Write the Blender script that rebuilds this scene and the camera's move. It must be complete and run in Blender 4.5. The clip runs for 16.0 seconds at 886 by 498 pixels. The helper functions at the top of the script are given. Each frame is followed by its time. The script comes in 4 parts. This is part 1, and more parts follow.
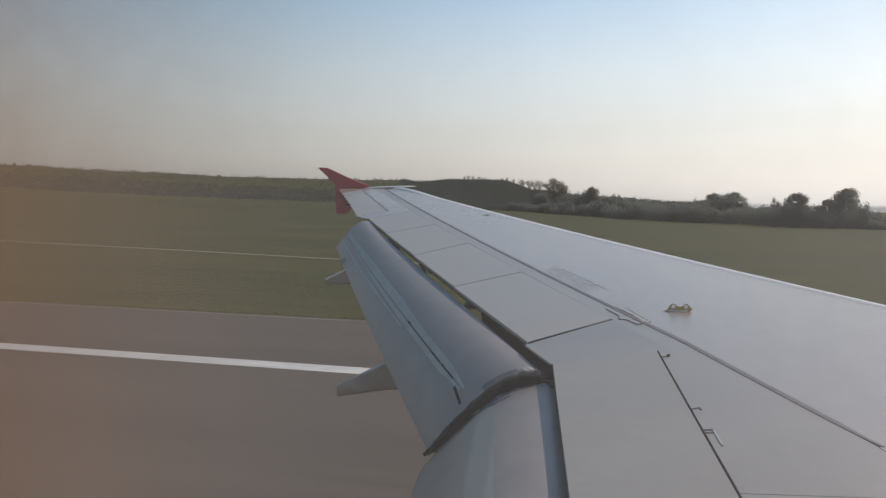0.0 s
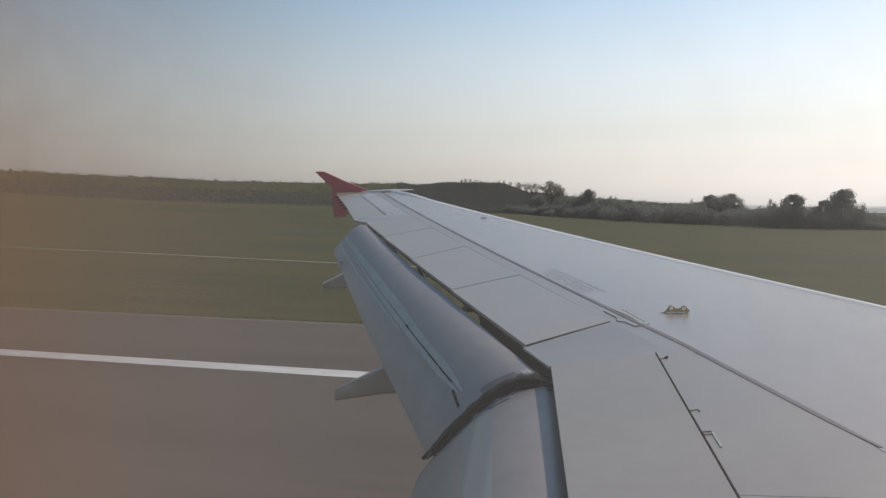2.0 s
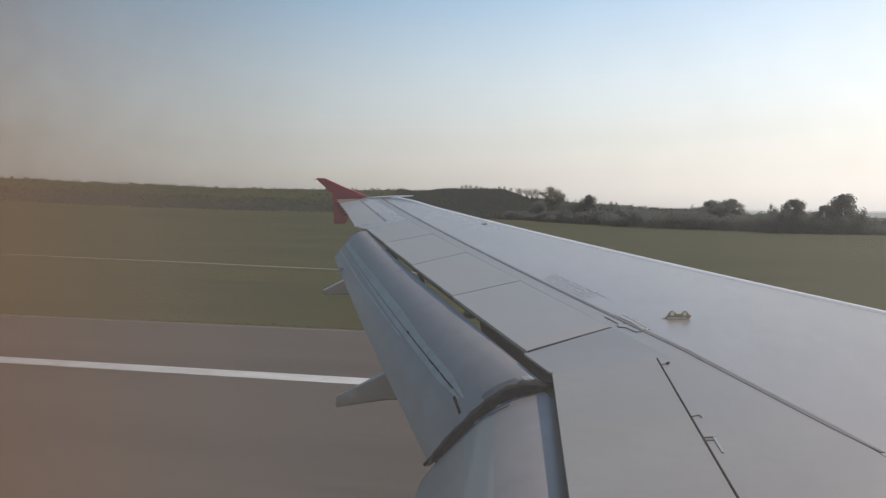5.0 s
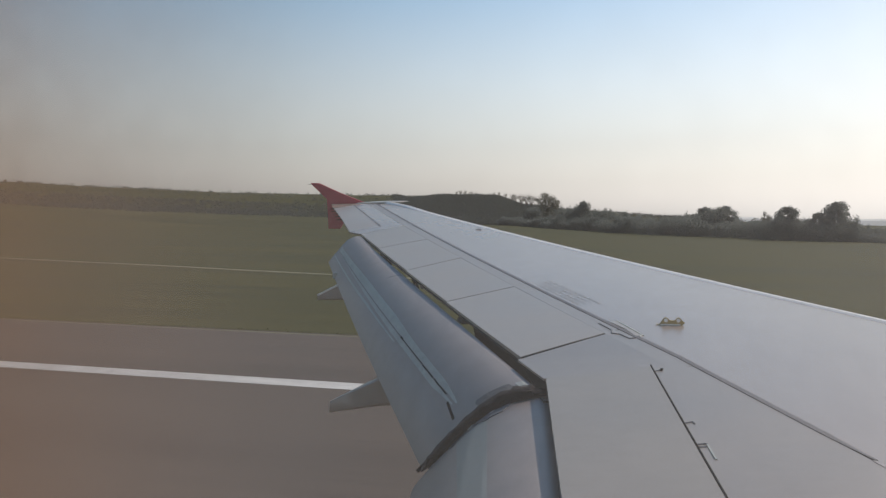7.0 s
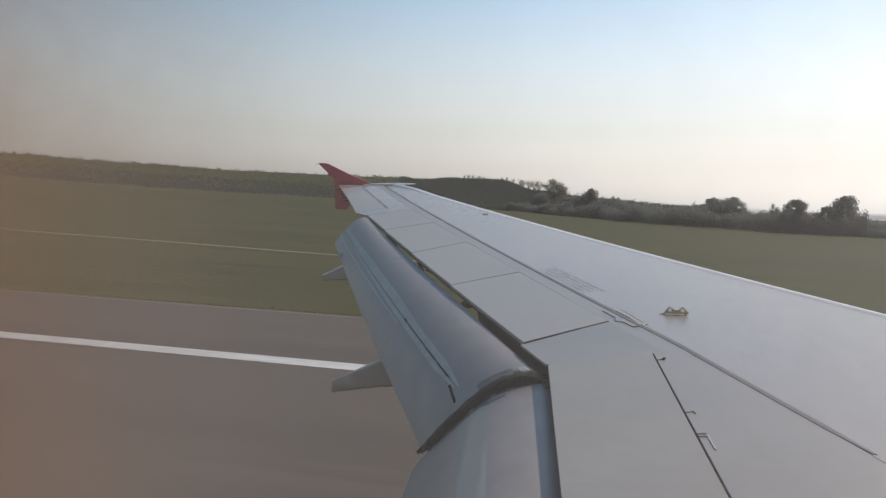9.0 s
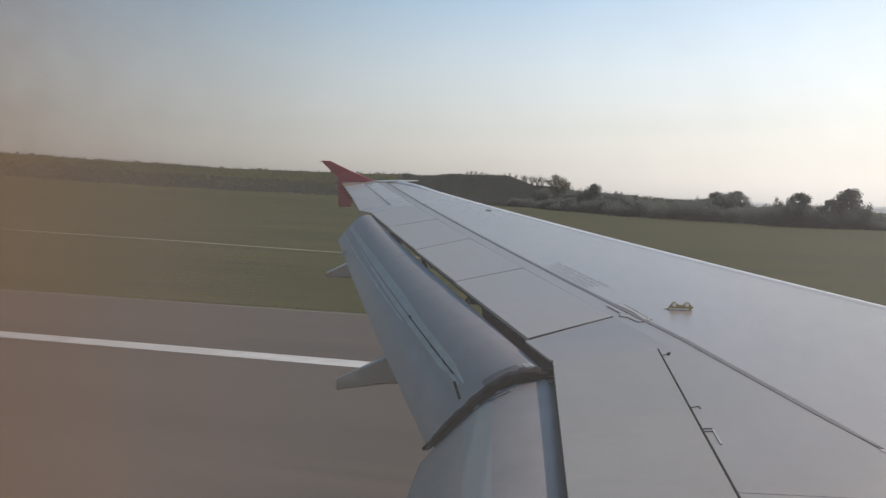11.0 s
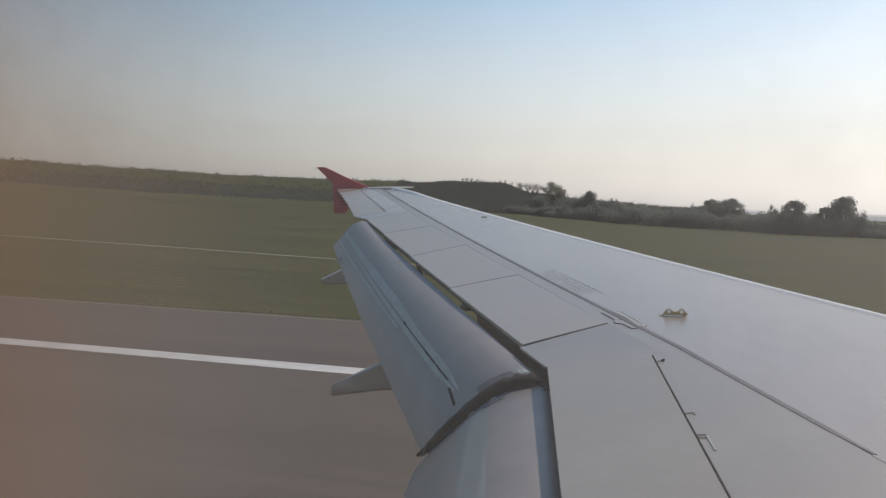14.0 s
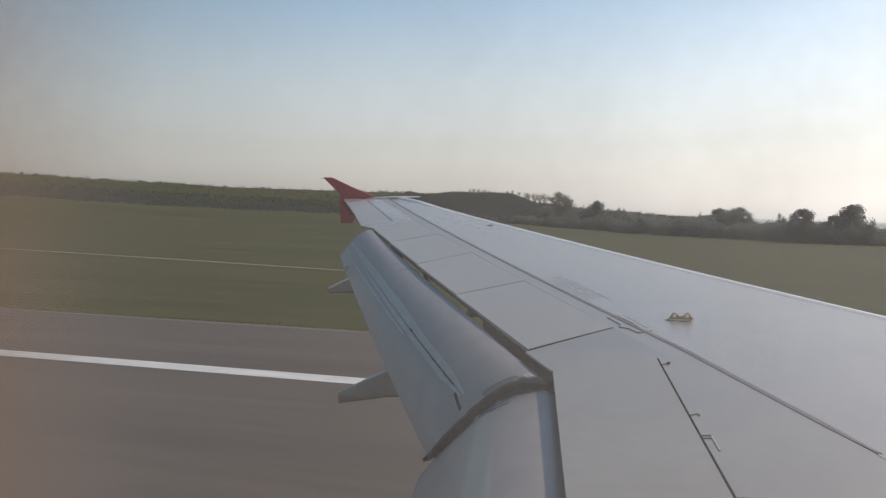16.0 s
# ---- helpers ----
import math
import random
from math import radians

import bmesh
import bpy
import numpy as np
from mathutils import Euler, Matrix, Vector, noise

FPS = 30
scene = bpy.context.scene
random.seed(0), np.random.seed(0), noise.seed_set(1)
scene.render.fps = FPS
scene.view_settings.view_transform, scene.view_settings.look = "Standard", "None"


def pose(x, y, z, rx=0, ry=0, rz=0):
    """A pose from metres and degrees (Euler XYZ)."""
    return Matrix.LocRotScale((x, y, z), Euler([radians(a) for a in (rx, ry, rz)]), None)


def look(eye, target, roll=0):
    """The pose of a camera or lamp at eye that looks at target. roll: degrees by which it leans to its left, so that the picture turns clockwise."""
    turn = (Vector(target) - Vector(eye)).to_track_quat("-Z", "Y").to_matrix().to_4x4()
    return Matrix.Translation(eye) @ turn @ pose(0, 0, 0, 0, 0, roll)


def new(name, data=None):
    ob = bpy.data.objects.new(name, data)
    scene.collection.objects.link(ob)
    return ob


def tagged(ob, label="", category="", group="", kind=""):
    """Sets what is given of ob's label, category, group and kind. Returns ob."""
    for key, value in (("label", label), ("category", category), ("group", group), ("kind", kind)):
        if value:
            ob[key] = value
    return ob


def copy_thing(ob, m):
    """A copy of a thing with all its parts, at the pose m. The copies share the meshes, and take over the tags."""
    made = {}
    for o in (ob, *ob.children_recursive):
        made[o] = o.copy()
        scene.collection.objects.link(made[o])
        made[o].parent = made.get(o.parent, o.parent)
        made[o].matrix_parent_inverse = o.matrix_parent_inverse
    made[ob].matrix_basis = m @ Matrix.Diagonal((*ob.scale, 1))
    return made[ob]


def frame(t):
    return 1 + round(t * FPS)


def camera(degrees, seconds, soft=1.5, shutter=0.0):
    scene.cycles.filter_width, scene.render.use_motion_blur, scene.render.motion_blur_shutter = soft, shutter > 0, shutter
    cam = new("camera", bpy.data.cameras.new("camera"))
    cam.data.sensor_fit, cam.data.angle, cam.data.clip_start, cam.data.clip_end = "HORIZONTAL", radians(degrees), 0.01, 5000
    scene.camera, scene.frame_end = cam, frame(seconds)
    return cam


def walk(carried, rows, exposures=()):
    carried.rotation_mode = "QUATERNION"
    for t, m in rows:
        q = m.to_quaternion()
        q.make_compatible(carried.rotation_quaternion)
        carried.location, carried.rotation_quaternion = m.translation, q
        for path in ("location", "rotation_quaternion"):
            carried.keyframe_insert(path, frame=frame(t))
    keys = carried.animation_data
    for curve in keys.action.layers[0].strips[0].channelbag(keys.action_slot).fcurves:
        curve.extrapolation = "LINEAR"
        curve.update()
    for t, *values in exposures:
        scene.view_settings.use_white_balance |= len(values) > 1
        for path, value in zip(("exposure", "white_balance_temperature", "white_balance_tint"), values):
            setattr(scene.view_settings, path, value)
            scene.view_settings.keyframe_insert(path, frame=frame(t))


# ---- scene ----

# ------------------------------------------------------------- camera and walk
# Aircraft axes: x forward, y outboard along the port wing, z up.
# World: the runway runs along x, the ground is z = 0, the eye stands 4.9 m above it.
EYE = 4.9
AIRCRAFT = Matrix.Translation((0, 0, EYE)) @ pose(0, 0, 0, 0.62, -0.48, 8.044) @ Matrix.Translation((6.5889, -1.8499, -1.1479))
ROWS = [
    (0, -6.5893, 1.8499, 1.1482, 86.368, -0.487, 6.193),
    (0.5, -6.5906, 1.8506, 1.1488, 86.544, -0.618, 6.198),
    (1, -6.5915, 1.8514, 1.1499, 86.902, -0.494, 6.124),
    (1.5, -6.5904, 1.8507, 1.1489, 87.051, -0.138, 6.097),
    (2, -6.5904, 1.8508, 1.1490, 86.580, -0.148, 5.989),
    (2.5, -6.5896, 1.8501, 1.1486, 86.235, -0.479, 6.028),
    (3, -6.5897, 1.8502, 1.1485, 86.161, -0.867, 6.193),
    (5.5, -6.5906, 1.8509, 1.1496, 87.183, 0.124, 6.010),
    (6, -6.5901, 1.8505, 1.1495, 87.267, -0.258, 5.913),
    (6.5, -6.5907, 1.8510, 1.1498, 87.401, -0.422, 5.847),
    (7, -6.5902, 1.8507, 1.1494, 87.370, -0.263, 5.660),
    (7.5, -6.5904, 1.8508, 1.1490, 87.298, -0.849, 5.720),
    (8, -6.5903, 1.8506, 1.1490, 86.881, -1.640, 5.893),
    (8.5, -6.5893, 1.8502, 1.1481, 86.435, -1.843, 6.028),
    (9, -6.5887, 1.8500, 1.1478, 86.251, -1.797, 6.156),
    (11.5, -6.5907, 1.8512, 1.1496, 86.014, -1.153, 6.248),
    (12, -6.5900, 1.8507, 1.1489, 86.617, -1.167, 5.958),
    (12.5, -6.5888, 1.8500, 1.1479, 87.197, -1.416, 5.878),
    (13, -6.5889, 1.8499, 1.1479, 87.570, -1.501, 5.947),
    (13.5, -6.5888, 1.8498, 1.1482, 87.777, -1.302, 5.979),
    (14, -6.5869, 1.8481, 1.1459, 86.478, -1.429, 6.056),
    (14.5, -6.5784, 1.8346, 1.1321, 87.234, -1.607, 6.152),
    (15, -6.5738, 1.8245, 1.1111, 87.513, -1.512, 6.120),
    (15.5, -6.5801, 1.8389, 1.1037, 87.850, -1.498, 6.173),
    (16, -6.5687, 1.8278, 1.1143, 87.209, -1.013, 6.545),
]

cam = camera(55.18, 16.0, soft=1.35)
walk(cam, [(row[0], AIRCRAFT @ pose(*row[1:])) for row in ROWS], exposures=[(t, e - 0.14, 6830, 11.8) for t, e in ((0.0, 0.06), (3.0, 0.08), (7.0, 0.08), (8.0, 0.12), (9.0, 0.18), (11.5, 0.08), (14.0, 0.09), (15.0, 0.15), (16.0, 0.17))])

# ------------------------------------------------------------- world and sun
SUN = Vector((0.492, 0.587, 0.643)).normalized()
world = bpy.data.worlds.new("sky")
scene.world = world
world.use_nodes = True
wn = world.node_tree.nodes
sky = wn.new("ShaderNodeTexSky")
sky.sky_type = "NISHITA"
sky.sun_disc = False
sky.sun_elevation = math.asin(SUN.z)
sky.sun_rotation = math.atan2(SUN.x, SUN.y)
sky.altitude = 100
sky.air_density = 1.0
sky.dust_density = 1.3
sky.ozone_density = 1.2
wn["Background"].inputs["Strength"].default_value = 0.132
hazy = wn.new("ShaderNodeHueSaturation")
hazy.inputs["Hue"].default_value = 0.488
# the haze is thickest, and the sky palest, towards the horizon
_wc = wn.new("ShaderNodeTexCoord")
_wz = wn.new("ShaderNodeSeparateXYZ")
_wr = wn.new("ShaderNodeMapRange")
_wr.inputs["From Min"].default_value = 0.0
_wr.inputs["From Max"].default_value = 0.32
_wr.inputs["To Min"].default_value = 0.02
_wr.inputs["To Max"].default_value = 1.36
world.node_tree.links.new(_wc.outputs["Generated"], _wz.inputs[0])
world.node_tree.links.new(_wz.outputs["Z"], _wr.inputs["Value"])
world.node_tree.links.new(_wr.outputs[0], hazy.inputs["Saturation"])
_wv = wn.new("ShaderNodeMapRange")
_wv.inputs["From Min"].default_value = 0.0
_wv.inputs["From Max"].default_value = 0.16
_wv.inputs["To Min"].default_value = 0.90
_wv.inputs["To Max"].default_value = 1.0
world.node_tree.links.new(_wz.outputs["Z"], _wv.inputs["Value"])
# the hazy air glows towards the sun
_wd = wn.new("ShaderNodeVectorMath")
_wd.operation = "DOT_PRODUCT"
_wd.inputs[1].default_value = SUN
world.node_tree.links.new(_wc.outputs["Generated"], _wd.inputs[0])
_wg = wn.new("ShaderNodeMapRange")
_wg.interpolation_type = "SMOOTHSTEP"
_wg.inputs["From Min"].default_value = 0.20
_wg.inputs["From Max"].default_value = 1.0
_wg.inputs["To Min"].default_value = 0.835
_wg.inputs["To Max"].default_value = 1.32
world.node_tree.links.new(_wd.outputs["Value"], _wg.inputs["Value"])
_wm = wn.new("ShaderNodeMath")
_wm.operation = "MULTIPLY"
world.node_tree.links.new(_wv.outputs[0], _wm.inputs[0])
world.node_tree.links.new(_wg.outputs[0], _wm.inputs[1])
world.node_tree.links.new(_wm.outputs[0], hazy.inputs["Value"])
world.node_tree.links.new(sky.outputs[0], hazy.inputs["Color"])
world.node_tree.links.new(hazy.outputs[0], wn["Background"].inputs["Color"])
sun = new("sun", bpy.data.lights.new("sun", "SUN"))
sun.data.energy = 3.3
sun.data.angle = radians(0.6)
sun.data.color = (1.0, 0.92, 0.81)
sun.matrix_world = look(SUN * 50, (0, 0, 0))
scene.view_settings.exposure = 0.0


# ------------------------------------------------------------- materials
def material(name, dark, light, rough=0.6, metal=0.0, big=0.5, fine=20.0, contrast=0.35, bump=0.1, bump_scale=None,
             stretch=(1, 1, 1), rough_var=0.08, coat=0.0, island=0.0, spec=0.5, leafy=0.0):
    """Two scales of colour variation between two tones, roughness variation and fine relief, in metres."""
    m = bpy.data.materials.new(name)
    m.use_nodes = True
    nt = m.node_tree
    bsdf = nt.nodes["Principled BSDF"]
    co = nt.nodes.new("ShaderNodeTexCoord")
    mp = nt.nodes.new("ShaderNodeMapping")
    mp.inputs["Scale"].default_value = stretch
    nt.links.new(co.outputs["Object"], mp.inputs["Vector"])
    n1 = nt.nodes.new("ShaderNodeTexNoise")
    n1.inputs["Scale"].default_value = big
    n1.inputs["Detail"].default_value = 6
    n1.inputs["Roughness"].default_value = 0.6
    n2 = nt.nodes.new("ShaderNodeTexNoise")
    n2.inputs["Scale"].default_value = fine
    n2.inputs["Detail"].default_value = 4
    for n in (n1, n2):
        nt.links.new(mp.outputs[0], n.inputs["Vector"])
    ramp = nt.nodes.new("ShaderNodeValToRGB")
    ramp.color_ramp.elements[0].position = 0.5 - contrast / 2
    ramp.color_ramp.elements[1].position = 0.5 + contrast / 2
    ramp.color_ramp.elements[0].color = (*dark, 1)
    ramp.color_ramp.elements[1].color = (*light, 1)
    mixf = nt.nodes.new("ShaderNodeMath")
    mixf.operation = "MULTIPLY_ADD"
    mixf.inputs[1].default_value = 0.35
    nt.links.new(n2.outputs["Fac"], mixf.inputs[0])
    sc = nt.nodes.new("ShaderNodeMath")
    sc.operation = "MULTIPLY_ADD"
    sc.inputs[1].default_value = 0.65
    sc.inputs[2].default_value = 0.0
    nt.links.new(n1.outputs["Fac"], sc.inputs[0])
    nt.links.new(sc.outputs[0], mixf.inputs[2])
    fac = mixf.outputs[0]
    if island:
        geo = nt.nodes.new("ShaderNodeNewGeometry")
        add = nt.nodes.new("ShaderNodeMath")
        add.operation = "MULTIPLY_ADD"
        add.inputs[1].default_value = island
        nt.links.new(geo.outputs["Random Per Island"], add.inputs[0])
        sub = nt.nodes.new("ShaderNodeMath")
        sub.operation = "SUBTRACT"
        sub.inputs[1].default_value = island / 2
        nt.links.new(fac, sub.inputs[0])
        nt.links.new(sub.outputs[0], add.inputs[2])
        fac = add.outputs[0]
    nt.links.new(fac, ramp.inputs[0])
    nt.links.new(ramp.outputs[0], bsdf.inputs["Base Color"])
    rr = nt.nodes.new("ShaderNodeMapRange")
    rr.inputs["To Min"].default_value = max(0.02, rough - rough_var)
    rr.inputs["To Max"].default_value = min(1.0, rough + rough_var)
    nt.links.new(n1.outputs["Fac"], rr.inputs["Value"])
    nt.links.new(rr.outputs[0], bsdf.inputs["Roughness"])
    bsdf.inputs["Metallic"].default_value = metal
    bsdf.inputs["Coat Weight"].default_value = coat
    bsdf.inputs["Specular IOR Level"].default_value = spec
    if leafy:
        out = nt.nodes["Material Output"]
        trans = nt.nodes.new("ShaderNodeBsdfTranslucent")
        nt.links.new(ramp.outputs[0], trans.inputs["Color"])
        mixs = nt.nodes.new("ShaderNodeMixShader")
        mixs.inputs[0].default_value = leafy
        nt.links.new(bsdf.outputs[0], mixs.inputs[1])
        nt.links.new(trans.outputs[0], mixs.inputs[2])
        nt.links.new(mixs.outputs[0], out.inputs["Surface"])
    if bump:
        bn = nt.nodes.new("ShaderNodeTexNoise")
        bn.inputs["Scale"].default_value = bump_scale or fine
        bn.inputs["Detail"].default_value = 3
        nt.links.new(mp.outputs[0], bn.inputs["Vector"])
        b = nt.nodes.new("ShaderNodeBump")
        b.inputs["Strength"].default_value = bump
        b.inputs["Distance"].default_value = 0.02
        nt.links.new(bn.outputs["Fac"], b.inputs["Height"])
        nt.links.new(b.outputs[0], bsdf.inputs["Normal"])
    return m


M_SKIN = material("wing_enamel", (0.250, 0.198, 0.158), (0.315, 0.252, 0.201), 0.26, rough_var=0.02, spec=1.1, big=0.8, fine=9, bump=0, stretch=(1, 0.35, 1))
M_SPOILER = material("spoiler_paint", (0.276, 0.240, 0.201), (0.328, 0.285, 0.240), 0.36, spec=0.9, big=1.2, fine=14, bump=0.03, stretch=(0.6, 1, 1))
M_PANEL = material("matt_grey_panel", (0.212, 0.180, 0.151), (0.260, 0.221, 0.187), 0.34, spec=0.9, big=1.2, fine=14, bump=0.02)
# the spoiler paint again, somewhat darker and warmer, for the inboard panel
M_INNER = material("spoiler_paint_darkened", (0.238, 0.206, 0.168), (0.284, 0.246, 0.203), 0.40, spec=0.8, big=1.0, fine=14, bump=0.02, stretch=(0.6, 1, 1))
M_FLAP = material("flap_paint", (0.192, 0.160, 0.147), (0.305, 0.262, 0.238), 0.42, rough_var=0.14, contrast=0.42, big=1.7, fine=9, bump=0.01, stretch=(1, 0.5, 1))
M_STRIP = material("flap_seal_strip", (0.26, 0.27, 0.243), (0.48, 0.485, 0.44), 0.5, big=5, fine=30, contrast=0.42, stretch=(1, 0.4, 1))
M_GRIME = material("grimy_sealant", (0.06, 0.056, 0.054), (0.16, 0.147, 0.14), 0.6, big=9, fine=50, contrast=0.5, bump=0.3, bump_scale=40)
M_COVER = material("pale_sealant", (0.225, 0.228, 0.206), (0.262, 0.268, 0.244), 0.45, big=6, fine=30)
M_DARK = material("dark_rubber_seal", (0.005, 0.005, 0.006), (0.020, 0.018, 0.018), 0.9, spec=0.08, big=9, fine=60, contrast=0.5, bump=0.5, bump_scale=70)
M_WORN = material("worn_grey_rubber", (0.030, 0.026, 0.025), (0.062, 0.053, 0.050), 0.85, spec=0.15, big=12, fine=60, contrast=0.5, bump=0.4, bump_scale=60)
M_LINE = material("grey_sealant", (0.10, 0.105, 0.115), (0.17, 0.17, 0.18), 0.7, big=3, fine=25)
M_SPAR = material("spar_sealant", (0.075, 0.072, 0.080), (0.118, 0.112, 0.120), 0.6, spec=0.4, big=3, fine=25)
M_METAL = material("polished_slat_metal", (0.84, 0.80, 0.75), (0.92, 0.88, 0.83), 0.45, metal=0.05, big=2, fine=20)
M_RED = material("red_fence_paint", (0.33, 0.015, 0.03), (0.44, 0.03, 0.05), 0.4, big=2, fine=10)
M_WHITE = material("white_fuselage_paint", (0.74, 0.74, 0.73), (0.82, 0.82, 0.81), 0.3, big=0.8, fine=6)
M_CABIN = material("cabin_lining", (0.30, 0.29, 0.28), (0.38, 0.37, 0.35), 0.7, big=2, fine=15)
M_RECESS_SHADE = material("recess_shade", (0.018, 0.018, 0.018), (0.055, 0.050, 0.046), 0.85, big=4, fine=20, contrast=0.6)
M_YELLOW = material("yellow_bracket_paint", (0.33, 0.22, 0.06), (0.46, 0.33, 0.12), 0.5, big=8, fine=60)
M_STENCIL = material("stencil_ink", (0.240, 0.192, 0.156), (0.304, 0.246, 0.201), 0.26, spec=1.1, big=6, fine=60)
M_GRASS = material("meadow_grass", (0.026, 0.031, 0.0052), (0.074, 0.066, 0.017), 0.9, big=0.11, fine=0.7, contrast=0.34, bump=0.25, bump_scale=2.5, spec=0.10, stretch=(0.10, 0.55, 1))
M_TUFT = material("grass_blades", (0.060, 0.064, 0.022), (0.15, 0.135, 0.060), 0.8, big=0.05, fine=0.5, contrast=0.4, island=0.4, bump=0, spec=0.2, leafy=0.4)
M_ASPHALT = material("runway_asphalt", (0.064, 0.051, 0.043), (0.115, 0.093, 0.078), 0.85, big=0.35, fine=2.2, contrast=0.5, bump=0.12, bump_scale=25, stretch=(0.07, 1, 1), spec=0.18)
M_MARK = material("worn_white_marking", (0.36, 0.34, 0.32), (0.68, 0.66, 0.62), 0.7, big=0.9, fine=8, contrast=0.5, stretch=(0.4, 1, 1))
M_TRACK = material("pale_gravel", (0.125, 0.122, 0.066), (0.205, 0.196, 0.118), 0.9, big=0.4, fine=4, contrast=0.5, bump=0.4)
# leaf colour lightened and greyed to stand in for distance haze
M_LEAF = material("hazed_leaves", (0.116, 0.130, 0.122), (0.166, 0.182, 0.166), 0.7, big=0.15, fine=1.2, contrast=0.5, island=0.15, bump=0, spec=0.12, leafy=0.82)
M_LEAF_PALE = material("sparse_pale_leaves", (0.09, 0.09, 0.07), (0.15, 0.145, 0.11), 0.7, big=0.2, fine=1.5, contrast=0.5, island=0.3, bump=0, spec=0.3, leafy=0.82)
# scrub colour lightened likewise for the haze over the ridge
M_SCRUB = material("hillside_scrub", (0.074, 0.080, 0.070), (0.100, 0.107, 0.092), 0.8, big=0.03, fine=0.4, contrast=0.5, island=0.12, bump=0, spec=0.2, leafy=0.5)
M_BARK = material("bark", (0.05, 0.042, 0.034), (0.12, 0.10, 0.08), 0.9, big=1, fine=8)
M_FAR = material("hazed_far_hills", (0.30, 0.30, 0.29), (0.38, 0.38, 0.37), 0.9, big=0.004, fine=0.05)
M_CREAM = material("hut_white_paint", (0.62, 0.60, 0.56), (0.74, 0.72, 0.68), 0.7, big=1, fine=8)
M_HUTRED = material("hut_red_paint", (0.22, 0.03, 0.03), (0.32, 0.05, 0.05), 0.7, big=1, fine=8)
M_STEEL = material("galvanised_steel", (0.28, 0.28, 0.28), (0.42, 0.42, 0.42), 0.5, metal=0.7, big=2, fine=20)
M_EARTH = material("bare_earth", (0.085, 0.072, 0.055), (0.16, 0.135, 0.10), 0.95, big=0.25, fine=2.0, contrast=0.5, bump=0.5, bump_scale=4, spec=0.1)
M_CONCRETE = material("weathered_concrete", (0.30, 0.27, 0.23), (0.42, 0.38, 0.33), 0.85, big=0.8, fine=8)

# the far hills' pale colour and glow stand in for haze
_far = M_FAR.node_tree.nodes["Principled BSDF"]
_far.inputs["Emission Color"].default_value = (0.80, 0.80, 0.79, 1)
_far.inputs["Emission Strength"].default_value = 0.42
for _m, _tint in ((M_SKIN, (1.0, 0.935, 0.88, 1)), (M_SPOILER, (1.0, 0.935, 0.88, 1)), (M_FLAP, (1.0, 0.935, 0.85, 1)), (M_PANEL, (1.0, 0.92, 0.84, 1))):
    _m.node_tree.nodes["Principled BSDF"].inputs["Specular Tint"].default_value = _tint

# The cabin pane: clear acrylic with a film of dust that scatters the sunlight falling on it; part of the film stands in
# for distance haze.
M_PANE = bpy.data.materials.new("dusty_hazed_acrylic_pane")
M_PANE.use_nodes = True
_n = M_PANE.node_tree
_n.nodes.remove(_n.nodes["Principled BSDF"])
_co = _n.nodes.new("ShaderNodeTexCoord")
_no = _n.nodes.new("ShaderNodeTexNoise")
_no.inputs["Scale"].default_value = 75
_no.inputs["Detail"].default_value = 3
_n.links.new(_co.outputs["Object"], _no.inputs["Vector"])
_mr = _n.nodes.new("ShaderNodeMapRange")
_mr.inputs["From Min"].default_value = 0.3
_mr.inputs["From Max"].default_value = 0.7
_mr.inputs["To Min"].default_value = 0.86
_mr.inputs["To Max"].default_value = 1.12
_n.links.new(_no.outputs["Fac"], _mr.inputs["Value"])
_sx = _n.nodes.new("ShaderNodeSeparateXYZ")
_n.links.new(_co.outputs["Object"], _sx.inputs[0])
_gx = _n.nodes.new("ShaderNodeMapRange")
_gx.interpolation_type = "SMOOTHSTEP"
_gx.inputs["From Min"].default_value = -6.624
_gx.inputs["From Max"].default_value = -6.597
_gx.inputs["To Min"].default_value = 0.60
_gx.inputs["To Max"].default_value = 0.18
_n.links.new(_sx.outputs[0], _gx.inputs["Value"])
_ml = _n.nodes.new("ShaderNodeMath")
_ml.operation = "MULTIPLY"
_nf = _n.nodes.new("ShaderNodeTexNoise")
_nf.inputs["Scale"].default_value = 330
_nf.inputs["Detail"].default_value = 2
_n.links.new(_co.outputs["Object"], _nf.inputs["Vector"])
_mf = _n.nodes.new("ShaderNodeMapRange")
_mf.inputs["From Min"].default_value = 0.3
_mf.inputs["From Max"].default_value = 0.7
_mf.inputs["To Min"].default_value = 0.95
_mf.inputs["To Max"].default_value = 1.05
_n.links.new(_nf.outputs["Fac"], _mf.inputs["Value"])
_mm = _n.nodes.new("ShaderNodeMath")
_mm.operation = "MULTIPLY"
_n.links.new(_mr.outputs[0], _mm.inputs[0])
_n.links.new(_mf.outputs[0], _mm.inputs[1])
_n.links.new(_mm.outputs[0], _ml.inputs[0])
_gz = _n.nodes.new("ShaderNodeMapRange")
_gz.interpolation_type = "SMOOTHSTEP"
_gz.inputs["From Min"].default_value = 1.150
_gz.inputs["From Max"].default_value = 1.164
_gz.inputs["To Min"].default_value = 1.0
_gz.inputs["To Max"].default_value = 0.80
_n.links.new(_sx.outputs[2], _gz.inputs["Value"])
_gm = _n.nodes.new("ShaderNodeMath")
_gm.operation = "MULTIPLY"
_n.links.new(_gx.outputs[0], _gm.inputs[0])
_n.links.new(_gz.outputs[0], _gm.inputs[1])
